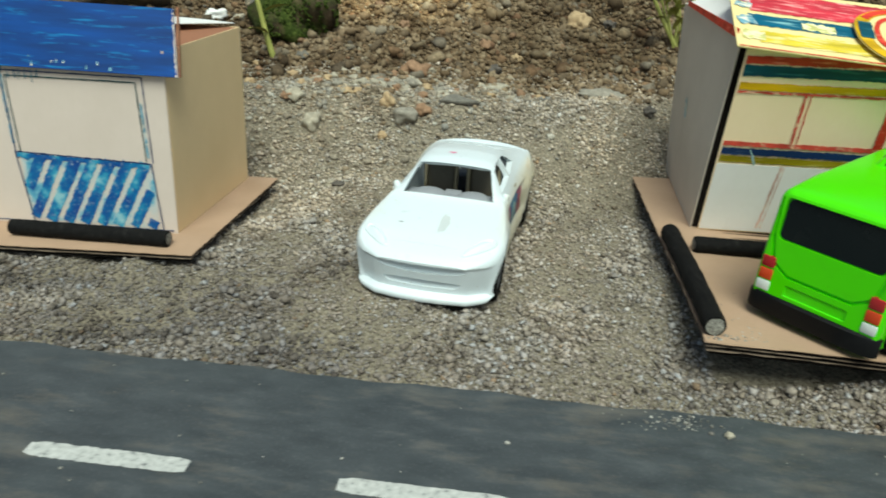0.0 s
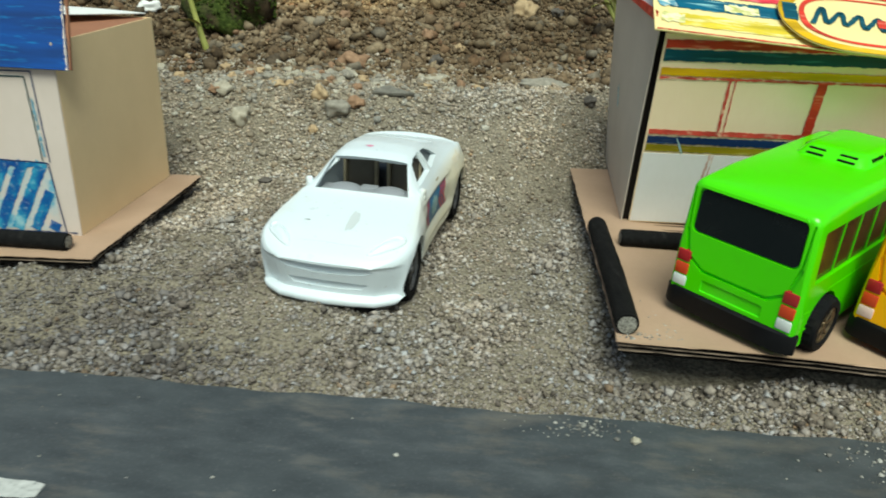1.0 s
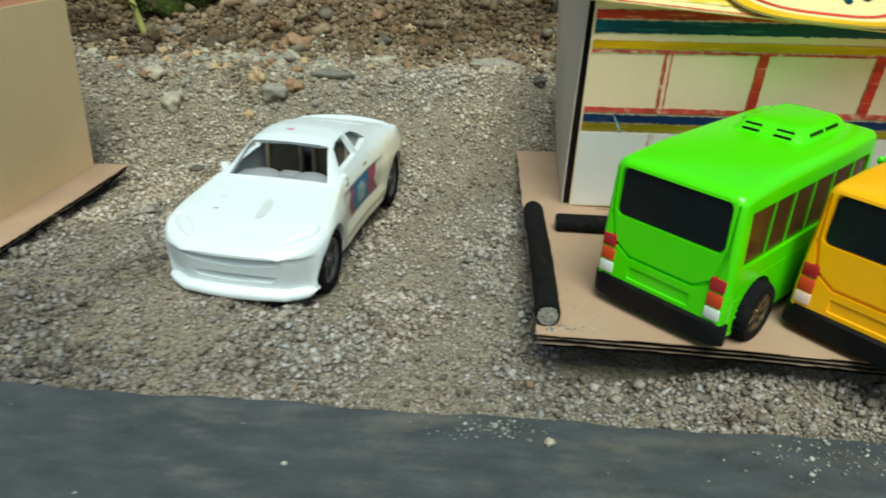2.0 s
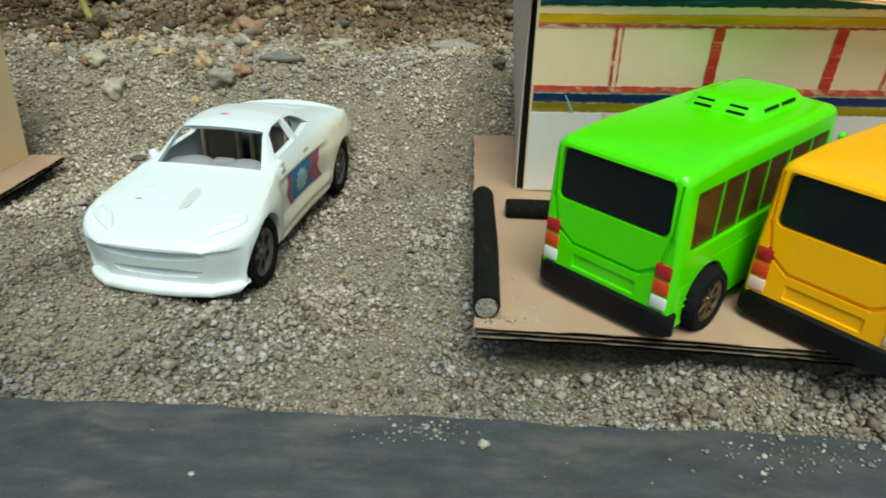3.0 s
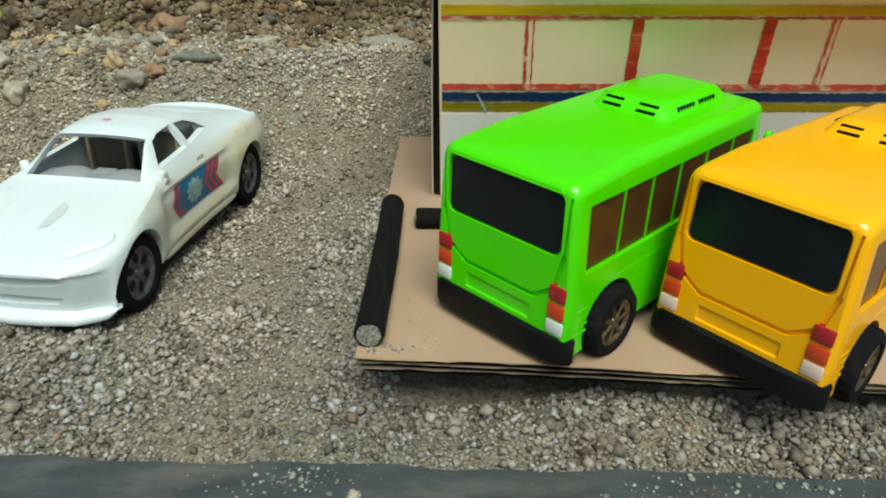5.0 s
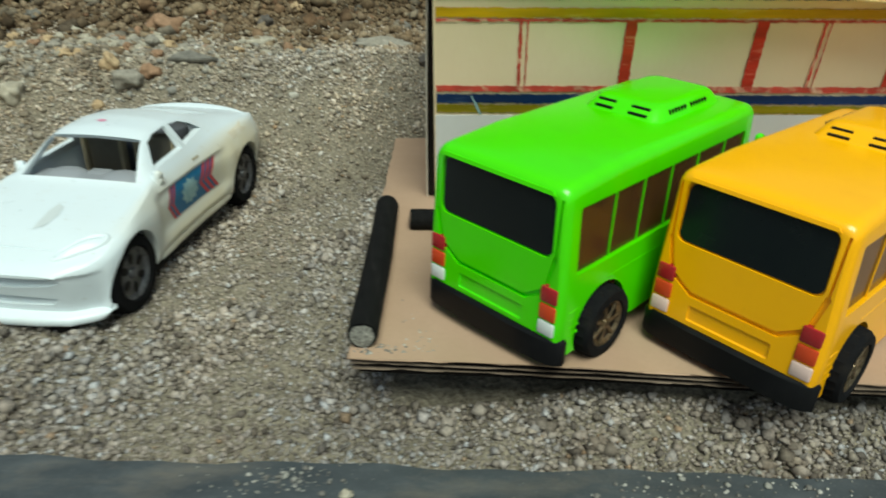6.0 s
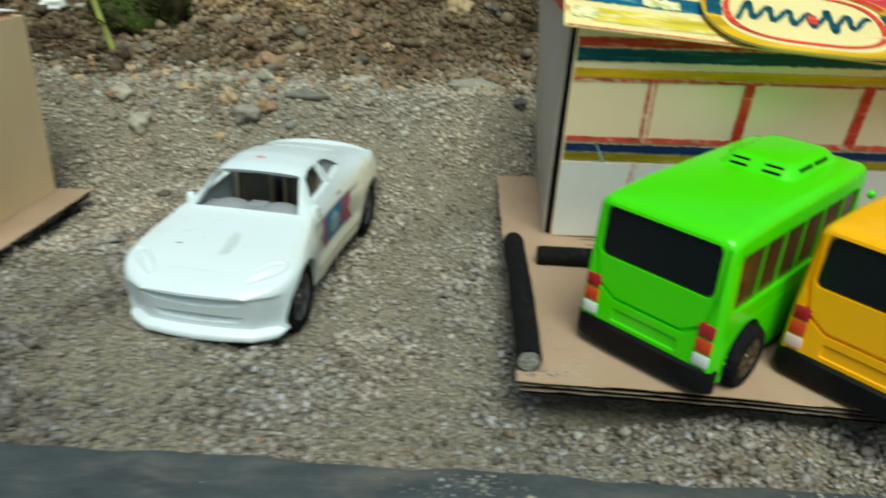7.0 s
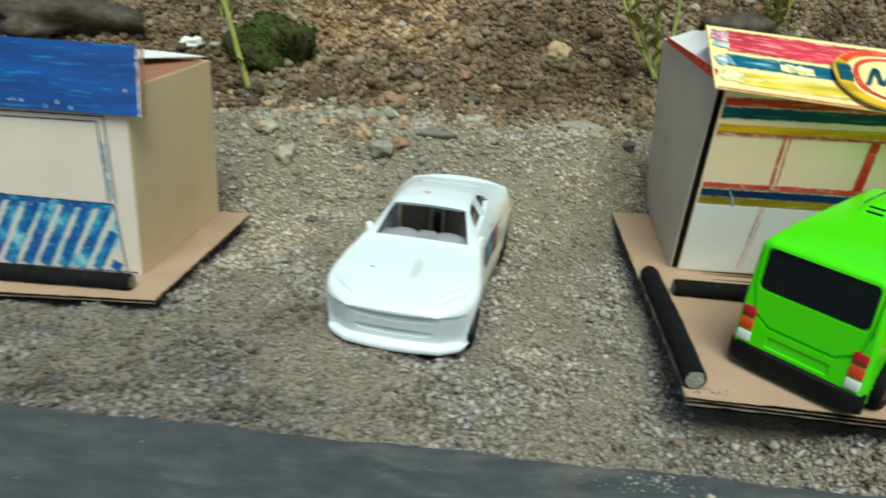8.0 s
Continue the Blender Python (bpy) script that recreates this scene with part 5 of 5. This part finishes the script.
        for y0 in (3.73, 4.1):
            band("sticker_chevron", lambda z: y0 + 0.6 * bend(z), lambda z: y0 + 0.17 + 0.6 * bend(z), 2.39, 4.01, M_DECALRED, 0.03, 2, "red chevron")
        star = []
        for q in range(20):
            a = 2 * math.pi * q / 20
            r = 0.62 if q % 2 else 0.47
            star.append((6.05 + 1.45 * r * math.cos(a), 3.2 + 1.05 * r * math.sin(a)))
        flank("sticker_badge", star, M_DECALPALE, 0.026, "pale worn badge shape")
        flank("tape", dense([(10.9, 4.2), (10.95, 4.6), (13.0, 4.7), (13.05, 4.32)]), M_TAPE, 0.02, "yellowed tape strip")
        flank("door_handle", dense([(7.0, 4.35), (7.05, 4.45), (7.7, 4.47), (7.65, 4.36)]), M_CREAMPLASTIC, 0.03)
        for y in (0.1, 12.25):
            wheel(e, sx * 0.0306, y * 0.01, 0.0178, 0.0178, 0.0135, sx, M_RIM, 6)
        part("tail_block", cm(box((sx * 2.7, 15.7, 3.0), (0.6, 0.5, 0.6), 0.12, 2)), M_WHITE, e)
    # tail spoiler, arched over the boot
    rs = []
    for x in np.linspace(-3.1, 3.1, 21):
        k2 = 1 - (x / 3.1) ** 2
        y, z = 14.2 + 0.75 * k2, 4.55 + 0.22 * k2 ** 0.6
        rs.append([(x, y - 0.55, z - 0.25), (x, y - 0.1, z + 0.06), (x, y + 0.32, z + 0.12), (x, y + 0.40, z + 0.02), (x, y + 0.2, z - 0.3)])
    part("spoiler", cm(loft(bmesh.new(), rs)), M_WHITE, e, smooth=50)
    part("rear_bumper", cm(box((0, 15.4, 2.6), (5.8, 0.7, 0.7), 0.2, 3)), M_WHITE, e)
    # inside
    part("cabin_tub", cm(box((0, 8.0, 2.15), (5.4, 9.6, 0.5), 0.1)), M_GREYSEAT, e)
    bm = box((0, 3.9, 4.22), (5.3, 1.7, 0.45), 0.2, 3)
    for x in (-1.3, 1.3):
        g = bmesh.ops.create_uvsphere(bm, u_segments=20, v_segments=12, radius=1.0)
        bmesh.ops.transform(bm, matrix=Matrix.Translation((x, 4.15, 4.30)) @ Matrix.Diagonal((1.0, 0.85, 0.36, 1)), verts=g["verts"])
    rbox(bm, (0, 4.6, 4.32), (1.0, 0.8, 0.3), 0.1, 2)
    part("dashboard", cm(bm), M_DASHBOARD, e, "pale grey moulded dashboard")
    for sx in (-1, 1):
        bm = box((sx * 1.35, 6.6, 2.9), (1.9, 2.0, 1.0), 0.25, 3)
        rbox(bm, (sx * 1.35, 7.75, 4.2), (1.8, 0.6, 2.4), 0.25, 3)
        part("seat", cm(bm), M_DULLSEAT, e, "dull brown-grey moulded seat")
        for x in (0.38, 2.3):
            part("seat_post", cm(box((sx * x, 7.45, 4.1), (0.20, 0.5, 2.5), 0.08, 2)), M_CREAMPLASTIC, e, "aged cream upright")
    part("seat", cm(box((0, 9.9, 3.3), (4.6, 1.4, 1.6), 0.3, 3)), M_GREYSEAT, e)
    bm = lathe(bmesh.new(), [(0.0, 0.35), (0.75, 0.35), (0.95, 0.3), (1.05, 0.0), (1.0, -0.3)], 28, "Z")
    bmesh.ops.translate(bm, verts=bm.verts, vec=(0, 11.4, 4.3))
    part("spring_motor", cm(bm), M_GREYSEAT, e, "grey round spring motor")
    # underbody, made low and given a front block to deepen the shade below
    bm = box((0, 6.2, 0.85), (6.3, 7.6, 0.86), 0.12)
    rbox(bm, (0, 6.2, 1.0), (4.2, 17.6, 0.5), 0.1)
    rbox(bm, (0, -2.15, 0.70), (4.6, 0.9, 0.94), 0.1)
    part("chassis_and_shade_block", cm(bm), M_BLACK, e)
    # wear on the paint
    def smear(name, x, y, rx, ry, mat, lab):
        bm = bmesh.new()
        ring = []
        for q in range(16):
            a = 2 * math.pi * q / 16
            j = 0.8 + 0.12 * math.sin(3 * a + x) + random.uniform(-0.22, 0.22)
            px, py = x + rx * j * math.cos(a), y + ry * j * math.sin(a)
            i = int(np.argmin(np.abs(CYS - py)))
            up = [p for p in CSEC[i][28:]]
            z = float(np.interp(abs(px), [p[0] for p in reversed(up)], [p[1] for p in reversed(up)]))
            ring.append(bm.verts.new((px, py, z + 0.02)))
        bm.faces.new(ring)
        part(name, cm(bm), mat, e, lab, smooth=60)

    smear("pink_mark", -0.5, 6.3, 0.30, 0.16, M_PINK, "small pink smear")
    smear("scuff", 0.48, 0.1, 0.36, 1.15, M_SCUFF, "greyish scuff on the bonnet")
    smear("scuff", -1.8, -0.3, 0.16, 0.05, M_GREYSEAT, "small dark chip")
    return e


car(pose(0.0068, 0.3715, 0.0008, 0, 0, -12.2) @ Matrix.Diagonal((1.04, 1.0, 1.0, 1.0)))

# ---------------- loose gravel ----------------
T = (1 + 5 ** 0.5) / 2
ICO_V = np.array([(-1, T, 0), (1, T, 0), (-1, -T, 0), (1, -T, 0), (0, -1, T), (0, 1, T), (0, -1, -T), (0, 1, -T), (T, 0, -1), (T, 0, 1), (-T, 0, -1), (-T, 0, 1)]) / 1.902
ICO_F = np.array([(0, 11, 5), (0, 5, 1), (0, 1, 7), (0, 7, 10), (0, 10, 11), (1, 5, 9), (5, 11, 4), (11, 10, 2), (10, 7, 6), (7, 1, 8), (3, 9, 4), (3, 4, 2), (3, 2, 6), (3, 6, 8), (3, 8, 9), (4, 9, 5), (2, 4, 11), (6, 2, 10), (8, 6, 7), (9, 8, 1)])
OCT_V = np.array([(1, 0, 0), (-1, 0, 0), (0, 1, 0), (0, -1, 0), (0, 0, 1), (0, 0, -1)]) * 1.15
OCT_F = np.array([(0, 2, 4), (2, 1, 4), (1, 3, 4), (3, 0, 4), (2, 0, 5), (1, 2, 5), (3, 1, 5), (0, 3, 5)])
rng = np.random.default_rng(7)


def road_edge(x):
    return 0.2765 - 0.091 * x


def pebbles(name, x, y, size, mat, label, sink=0.25, flat=0.7, lift=0.0, base_v=ICO_V, base_f=ICO_F, jag=0.28):
    """Many small irregular stones lying on the ground, in one mesh."""
    n = len(x)
    nv = len(base_v)
    v = np.repeat(base_v[None], n, 0) * (1 + rng.uniform(-jag, jag, (n, nv, 1)))
    v = v * rng.uniform(0.7, 1.25, (n, 1, 3))
    q = rng.normal(size=(n, 4))
    q /= np.linalg.norm(q, axis=1, keepdims=True)
    w, a, b, c = q.T
    R = np.stack([1 - 2 * (b * b + c * c), 2 * (a * b - w * c), 2 * (a * c + w * b), 2 * (a * b + w * c), 1 - 2 * (a * a + c * c), 2 * (b * c - w * a), 2 * (a * c - w * b), 2 * (b * c + w * a), 1 - 2 * (a * a + b * b)], -1).reshape(n, 3, 3)
    v = np.einsum("nij,nkj->nki", R, v) * size[:, None, None]
    v[:, :, 2] *= flat
    z = ground_z(x, y) + size * (0.5 - sink) + size * rng.uniform(-0.35, 0.9, n) * lift
    v += np.stack([x, y, z], -1)[:, None, :]
    f = (np.arange(n)[:, None, None] * nv + base_f[None]).reshape(-1, 3)
    me = quick_mesh(name, v.reshape(-1, 3), f)
    me.materials.append(mat)
    return tagged(new(name, me), label, name, kind="stuff")


def scatter(x0, x1, y0, y1, step):
    a, b = np.meshgrid(np.arange(x0, x1, step), np.arange(y0, y1, step))
    a = a.ravel() + rng.uniform(-0.5, 0.5, a.size) * step
    b = b.ravel() + rng.uniform(-0.5, 0.5, b.size) * step
    return a, b


def clear(x, y):
    """True where the ground is not under the card bases or the road."""
    right = (x > 0.150 + 0.1 * (y - 0.3)) & (x < 0.44) & (y > 0.305 - 0.127 * (x - 0.14)) & (y < 0.535)
    left = (x < -0.145 + 0.12 * (y - 0.39)) & (x > -0.33) & (y > 0.397) & (y < 0.53)
    return ~(right | left) & (y > road_edge(x) + 0.0005)


gx0, gy0 = scatter(-0.34, 0.46, 0.225, 0.45, 0.00155)
gx1, gy1 = scatter(-0.42, 0.42, 0.45, 0.71, 0.00165)
gx2, gy2 = np.concatenate([gx0, gx1]), np.concatenate([gy0, gy1])
keep = clear(gx2, gy2)
gx2, gy2 = gx2[keep], gy2[keep]
coarse = np.clip(0.5 + 14 * ripple(gx2 * 2.2 + 4, gy2 * 2.2 + 9), 0, 1)
keep = rng.uniform(size=len(gx2)) < 0.72 + 0.28 * coarse + 0.3 * (gy2 < road_edge(gx2) + 0.02)
gx2, gy2, coarse = gx2[keep], gy2[keep], coarse[keep]
gs = (0.78 + 0.32 * coarse) * np.clip(rng.lognormal(math.log(0.00084), 0.40, len(gx2)), 0.0004, 0.0026) * (1 - 0.08 * smoothstep(0.4, 0.6, gy2)) * (1 + 0.12 * smoothstep(0.06, 0.16, gx2) * smoothstep(0.315, 0.285, gy2))
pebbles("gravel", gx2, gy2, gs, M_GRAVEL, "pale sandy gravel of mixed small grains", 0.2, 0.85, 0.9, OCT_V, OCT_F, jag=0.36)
# stray grains on the road's edge and on the card
sx1 = np.concatenate([rng.normal(0.118, 0.012, 130), rng.normal(0.255, 0.026, 230), rng.uniform(-0.3, 0.4, 60)])
sy1 = np.concatenate([rng.normal(0.259, 0.004, 130), rng.normal(0.244, 0.006, 230), rng.uniform(0.20, 0.29, 60)])
on = sy1 < road_edge(sx1) + 0.001
sx1, sy1 = sx1[on], sy1[on]
k = Mat("pale_grit", 0.9)
k.color(k.ramp(k.island(), [(0.0, (0.26, 0.25, 0.22)), (0.4, (0.40, 0.38, 0.34)), (0.62, (0.15, 0.14, 0.125))], step=True))
M_GRIT = k.m


def grit(name, x, y, z, size, label):
    n = len(x)
    v = np.repeat(ICO_V[None], n, 0) * (1 + rng.uniform(-0.3, 0.3, (n, 12, 1))) * size[:, None, None]
    v[:, :, 2] *= 0.6
    v += np.stack([x, y, np.full(n, z) + size * 0.35], -1)[:, None, :]
    me = quick_mesh(name, v.reshape(-1, 3), (np.arange(n)[:, None, None] * 12 + ICO_F[None]).reshape(-1, 3))
    me.materials.append(M_GRIT)
    tagged(new(name, me), label, "grit", kind="stuff")


grit("road_grit", sx1, sy1, 0.0016, np.clip(rng.lognormal(math.log(0.00036), 0.55, len(sx1)), 0.00018, 0.0013), "pale grit scattered on the dark road")
bx1 = np.concatenate([rng.uniform(0.1385, 0.168, 110), rng.normal(0.162, 0.004, 90)])
by1 = np.concatenate([rng.normal(0.2965, 0.0025, 110), rng.uniform(0.30, 0.36, 90)])
ok = (by1 > 0.2945) & (bx1 > 0.1545 - (by1 < 0.302) * 0.02)
grit("card_grit", bx1[ok], by1[ok], RZ, rng.uniform(0.00025, 0.0007, int(ok.sum())), "pale sand grains spilt on the cardboard")

# ---------------- rubble bank ----------------
M_RISE = stony("pale_rise_pebbles", [(0.0, (0.34, 0.29, 0.22)), (0.2, (0.26, 0.22, 0.165)), (0.4, (0.42, 0.365, 0.28)), (0.6, (0.30, 0.235, 0.16)), (0.75, (0.30, 0.28, 0.24)), (0.9, (0.50, 0.46, 0.38))], 420)
hx = np.concatenate([rng.normal(-0.05, 0.075, 3000), rng.uniform(-0.25, 0.25, 900)])
hy = np.concatenate([rng.normal(0.635, 0.034, 3000), rng.uniform(0.53, 0.68, 900)])
keep = clear(hx, hy) & (hy > 0.50) & (hy < 0.70)
pebbles("rise_pebbles", hx[keep], hy[keep], np.clip(rng.lognormal(math.log(0.0014), 0.42, int(keep.sum())), 0.0008, 0.0034), M_RISE, "pale small pebbles strewn over the sand rise", 0.3, 0.8, 0.4, jag=0.4)
rx, ry = scatter(-0.55, 0.60, 0.625, 1.12, 0.0042)
p = np.clip((ry - 0.635 - 0.03 * ripple(rx * 2, ry) * 8) / 0.06, 0, 1)
sel = rng.uniform(size=len(rx)) < 0.04 + 0.52 * p
rx, ry = rx[sel], ry[sel]
rs = np.clip(rng.lognormal(math.log(0.0022), 0.60, len(rx)), 0.0010, 0.0075)
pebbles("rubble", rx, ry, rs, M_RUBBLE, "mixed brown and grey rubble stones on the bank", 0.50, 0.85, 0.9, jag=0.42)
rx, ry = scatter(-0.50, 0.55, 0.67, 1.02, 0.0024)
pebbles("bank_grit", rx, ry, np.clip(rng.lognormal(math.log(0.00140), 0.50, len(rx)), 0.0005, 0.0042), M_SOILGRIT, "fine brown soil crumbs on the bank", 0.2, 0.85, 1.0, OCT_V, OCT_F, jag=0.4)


def stone(x, y, r, kind, label, shape=(1, 1, 0.75), turn=0.0, sink=0.35, rough=0.22, mat=None, name="stone", category="stone"):
    bm = bmesh.new()
    bmesh.ops.create_icosphere(bm, subdivisions=3, radius=1.0)
    o = Vector((random.uniform(0, 50), random.uniform(0, 50), random.uniform(0, 50)))
    for v in bm.verts:
        d = v.co.normalized()
        facet = 0.26 * round(3 * noise.noise(d * 1.6 + o))
        v.co = d * (1 + rough * noise.noise(d * 1.4 + o) + facet * 0.5 + 0.09 * noise.noise(d * 4 + o) + 0.04 * noise.noise(d * 11 + o))
        v.co = Vector((v.co.x * shape[0] * r, v.co.y * shape[1] * r, v.co.z * shape[2] * r))
    me = bpy.data.meshes.new(name)
    for f in bm.faces:
        f.smooth = True
    bm.to_mesh(me)
    bm.free()
    me.materials.append(mat or M_ROCKS[kind])
    ob = new(name, me)
    ob.matrix_world = pose(x, y, float(ground_z(x, y)) + r * shape[2] * (1 - 2 * sink) , 0, 0, turn)
    return tagged(ob, label, category, "loose stones" if name == "stone" else "")


# the stones that stand out on the sand
for x, y, r, kind, shape in ((-0.122, 0.619, 0.0068, "pale", (1.1, 0.9, 0.85)), (-0.041, 0.611, 0.0066, "ochre", (0.95, 0.8, 1.05)), (-0.103, 0.594, 0.0085, "pale", (0.9, 0.9, 0.9)),
                             (-0.023, 0.592, 0.0095, "grey", (1.2, 0.9, 0.65)), (-0.009, 0.598, 0.0062, "brown", (1.1, 0.9, 0.85)), (-0.021, 0.690, 0.0100, "brown", (1.2, 0.9, 0.8)),
                             (0.053, 0.668, 0.0100, "pale", (1.4, 0.9, 0.45)), (0.181, 0.603, 0.0052, "dark", (1, 1, 0.8)), (-0.079, 0.541, 0.0042, "pale", (1, 1, 0.7)), (-0.072, 0.536, 0.0040, "dark", (1.2, 1, 0.6)),
                             (0.150, 0.655, 0.0150, "grey", (1.3, 0.7, 0.32)), (-0.088, 0.640, 0.0050, "grey", (1, 1, 0.8)), (-0.068, 0.632, 0.0045, "ochre", (1, 1, 0.8)), (-0.055, 0.650, 0.0060, "pale", (1, 1, 0.7))):
    stone(x, y, r, kind, {"pale": "smooth pale stone lying on the sand", "ochre": "small ochre stone on the sand", "grey": "rounded grey stone half sunk in sand", "brown": "small brown stone on the sand", "dark": "small dark stone on the sand", "slate": "flat slate-grey stone on the sand"}[kind], shape, random.uniform(-30, 30), 0.25)
bm = bmesh.new()
pts = [(-0.017, -0.004), (-0.010, 0.004), (-0.003, 0.0065), (0.004, 0.003), (0.020, -0.003), (0.010, -0.004), (0.0, -0.005)]
prism(bm, [(x, y, 0.0) for x, y in pts], (0, 0, 0.0030))
bmesh.ops.bevel(bm, geom=bm.edges[:], offset=0.0006, segments=2, affect="EDGES")
me = bpy.data.meshes.new("slate_chip")
bm.to_mesh(me)
bm.free()
me.materials.append(M_ROCKS["slate"])
ob = new("slate_chip", me)
ob.matrix_world = pose(0.020, 0.599, float(ground_z(0.020, 0.599)) + 0.0008, 24, 0, -4)
tagged(ob, "thin dark slate chip lying on the sand", "stone")
for i in range(34):
    x, y = random.uniform(-0.40, 0.42), random.uniform(0.685, 0.95)
    kind = random.choice(["brown", "red", "grey", "pale", "dark", "ochre", "brown", "slate"])
    stone(x, y, random.uniform(0.0040, 0.0078), kind, {"pale": "pale stone in the rubble bank", "ochre": "ochre stone in the rubble bank", "grey": "grey stone in the rubble bank", "brown": "brown stone in the rubble bank", "dark": "dark stone in the rubble bank", "red": "reddish stone in the rubble bank", "slate": "slate-grey stone in the rubble bank"}[kind], (random.uniform(0.9, 1.3), 0.9, random.uniform(0.6, 0.9)), random.uniform(0, 180), 0.3)
for i in range(90):
    a = random.gauss(-0.055, 0.06)
    stone(a, random.gauss(0.655, 0.022), random.uniform(0.0022, 0.0052), random.choice(["pale", "grey", "ochre", "pale", "brown"]), "small stone strewn on the sand rise", (1.1, 0.9, 0.75), random.uniform(0, 180), 0.25)

pebble = stone(0.1368, 0.2505, 0.0018, "pale", "small pale pebble lying on the dark road", (1.1, 0.9, 0.75), 20, 0.25)
pebble.location.z = 0.0025

# mossy boulders
moss = stone(-0.153, 0.770, 0.035, "dark", "dark boulder grown over with green moss", (1.15, 0.9, 0.85), 15, 0.26, 0.12, M_MOSSSTONE, "mossy_rock", "rock")
bm = bmesh.new()
for v in moss.data.vertices:
    if v.co.z < -0.012 + 0.012 * noise.noise(v.co * 60) or v.co.x < -0.030 + 0.010 * noise.noise(v.co * 90):
        continue
    for q in range(11):
        p = v.co + Vector((random.uniform(-1, 1), random.uniform(-1, 1), random.uniform(-1, 1))) * 0.0048
        p = p.normalized() * (v.co.length + random.uniform(-0.0006, 0.0006))
        m2 = Matrix.Translation(p) @ Matrix.Diagonal((*[random.uniform(0.0008, 0.0020) for _ in range(3)], 1))
        bmesh.ops.create_icosphere(bm, subdivisions=1, radius=1.0, matrix=m2)
mo = part("moss_cover", bm, M_MOSS, moss, "green moss tufts")
stone(-0.375, 0.80, 0.048, "dark", "large dark boulder on the bank", (1.5, 0.8, 0.55), 8, 0.34, 0.42, M_DARKSTONE, "boulder", "rock")
stone(0.36, 0.86, 0.030, "dark", "dark rounded boulder on the bank", (1.3, 0.8, 0.7), 8, 0.3, 0.2, M_DARKSTONE, "boulder", "rock")
stone(0.145, 0.80, 0.011, "ochre", "pale ochre stone high on the bank", (1.1, 0.9, 0.85), 8, 0.3)
stone(-0.236, 0.78, 0.0085, "pale", "crumpled white chip on the bank", (1.2, 0.6, 0.7), 20, 0.2, 0.5, M_WHITECARD, "white_chip", "debris")


# ---------------- weeds ----------------
def tube(bm, pts, r0, r1, n=8):
    rings = []
    for i, p in enumerate(pts):
        p = Vector(p)
        d = (Vector(pts[min(i + 1, len(pts) - 1)]) - Vector(pts[max(i - 1, 0)])).normalized()
        s = d.cross(Vector((0, 1, 0.1))).normalized()
        u = s.cross(d)
        r = r0 + (r1 - r0) * i / (len(pts) - 1)
        rings.append([p + s * r * math.cos(2 * math.pi * q / n) + u * r * math.sin(2 * math.pi * q / n) for q in range(n)])
    return loft(bm, rings)


def leaf(bm, base, d, length, width):
    d = Vector(d).normalized()
    s = d.cross(Vector((0, 0.4, 1))).normalized()
    up = s.cross(d)
    prev = None
    for i in range(7):
        t = i / 6
        w = width * math.sin(math.pi * min(0.98, t * 0.92 + 0.06)) / 2
        c = Vector(base) + d * length * t - Vector((0, 0, 1)) * length * 0.25 * t * t
        a = [bm.verts.new(c - s * w + up * w * 0.3), bm.verts.new(c), bm.verts.new(c + s * w + up * w * 0.3)]
        if prev:
            bm.faces.new((prev[0], prev[1], a[1], a[0]))
            bm.faces.new((prev[1], prev[2], a[2], a[1]))
        prev = a


def weed(x, y, stems, label, leaves=4, size=0.012):
    e = thing("weed", pose(x, y, float(ground_z(x, y)) - 0.002), label, "weed", "weeds on the bank")
    for dx, dy, h, r in stems:
        pts = [(dx * t + 0.004 * math.sin(t * 3 + dx * 50), dy * t, h * t) for t in np.linspace(0, 1, 10)]
        part("stem", tube(bmesh.new(), pts, r, r * 0.55), M_STEM, e)
        for q in range(leaves):
            t = random.uniform(0.15, 0.95)
            b = Vector((dx * t, dy * t, h * t))
            bm = bmesh.new()
            leaf(bm, b, (random.uniform(-1, 1), random.uniform(-0.8, 0.3), random.uniform(0.2, 1.0)), size * random.uniform(0.7, 1.5), size * 0.32)
            part("leaf", bm, M_LEAF, e)
    return e


weed(-0.158, 0.720, [(-0.030, 0.0, 0.085, 0.0032), (-0.036, 0.01, 0.11, 0.0018)], "single thick pale green stem rising from rubble", 2, 0.024)
weed(0.2415, 0.750, [(-0.058, 0.01, 0.100, 0.0024), (-0.020, 0.0, 0.10, 0.0013), (0.008, 0.0, 0.120, 0.0024), (-0.030, 0.0, 0.06, 0.0014), (-0.046, 0.02, 0.11, 0.0014), (-0.012, 0.0, 0.05, 0.0012)], "yellowish green weed with thin leafy stems", 9, 0.019)
weed(-0.215, 0.84, [(0.0, 0.0, 0.09, 0.0018), (-0.02, 0.0, 0.08, 0.0015), (0.015, 0.0, 0.07, 0.0015)], "small green weed on the bank", 8, 0.020)
weed(0.40, 0.87, [(0.0, 0.0, 0.05, 0.0014), (-0.02, 0.0, 0.045, 0.0012), (0.02, 0.0, 0.05, 0.0012)], "low green weed tuft on the bank", 10, 0.020)
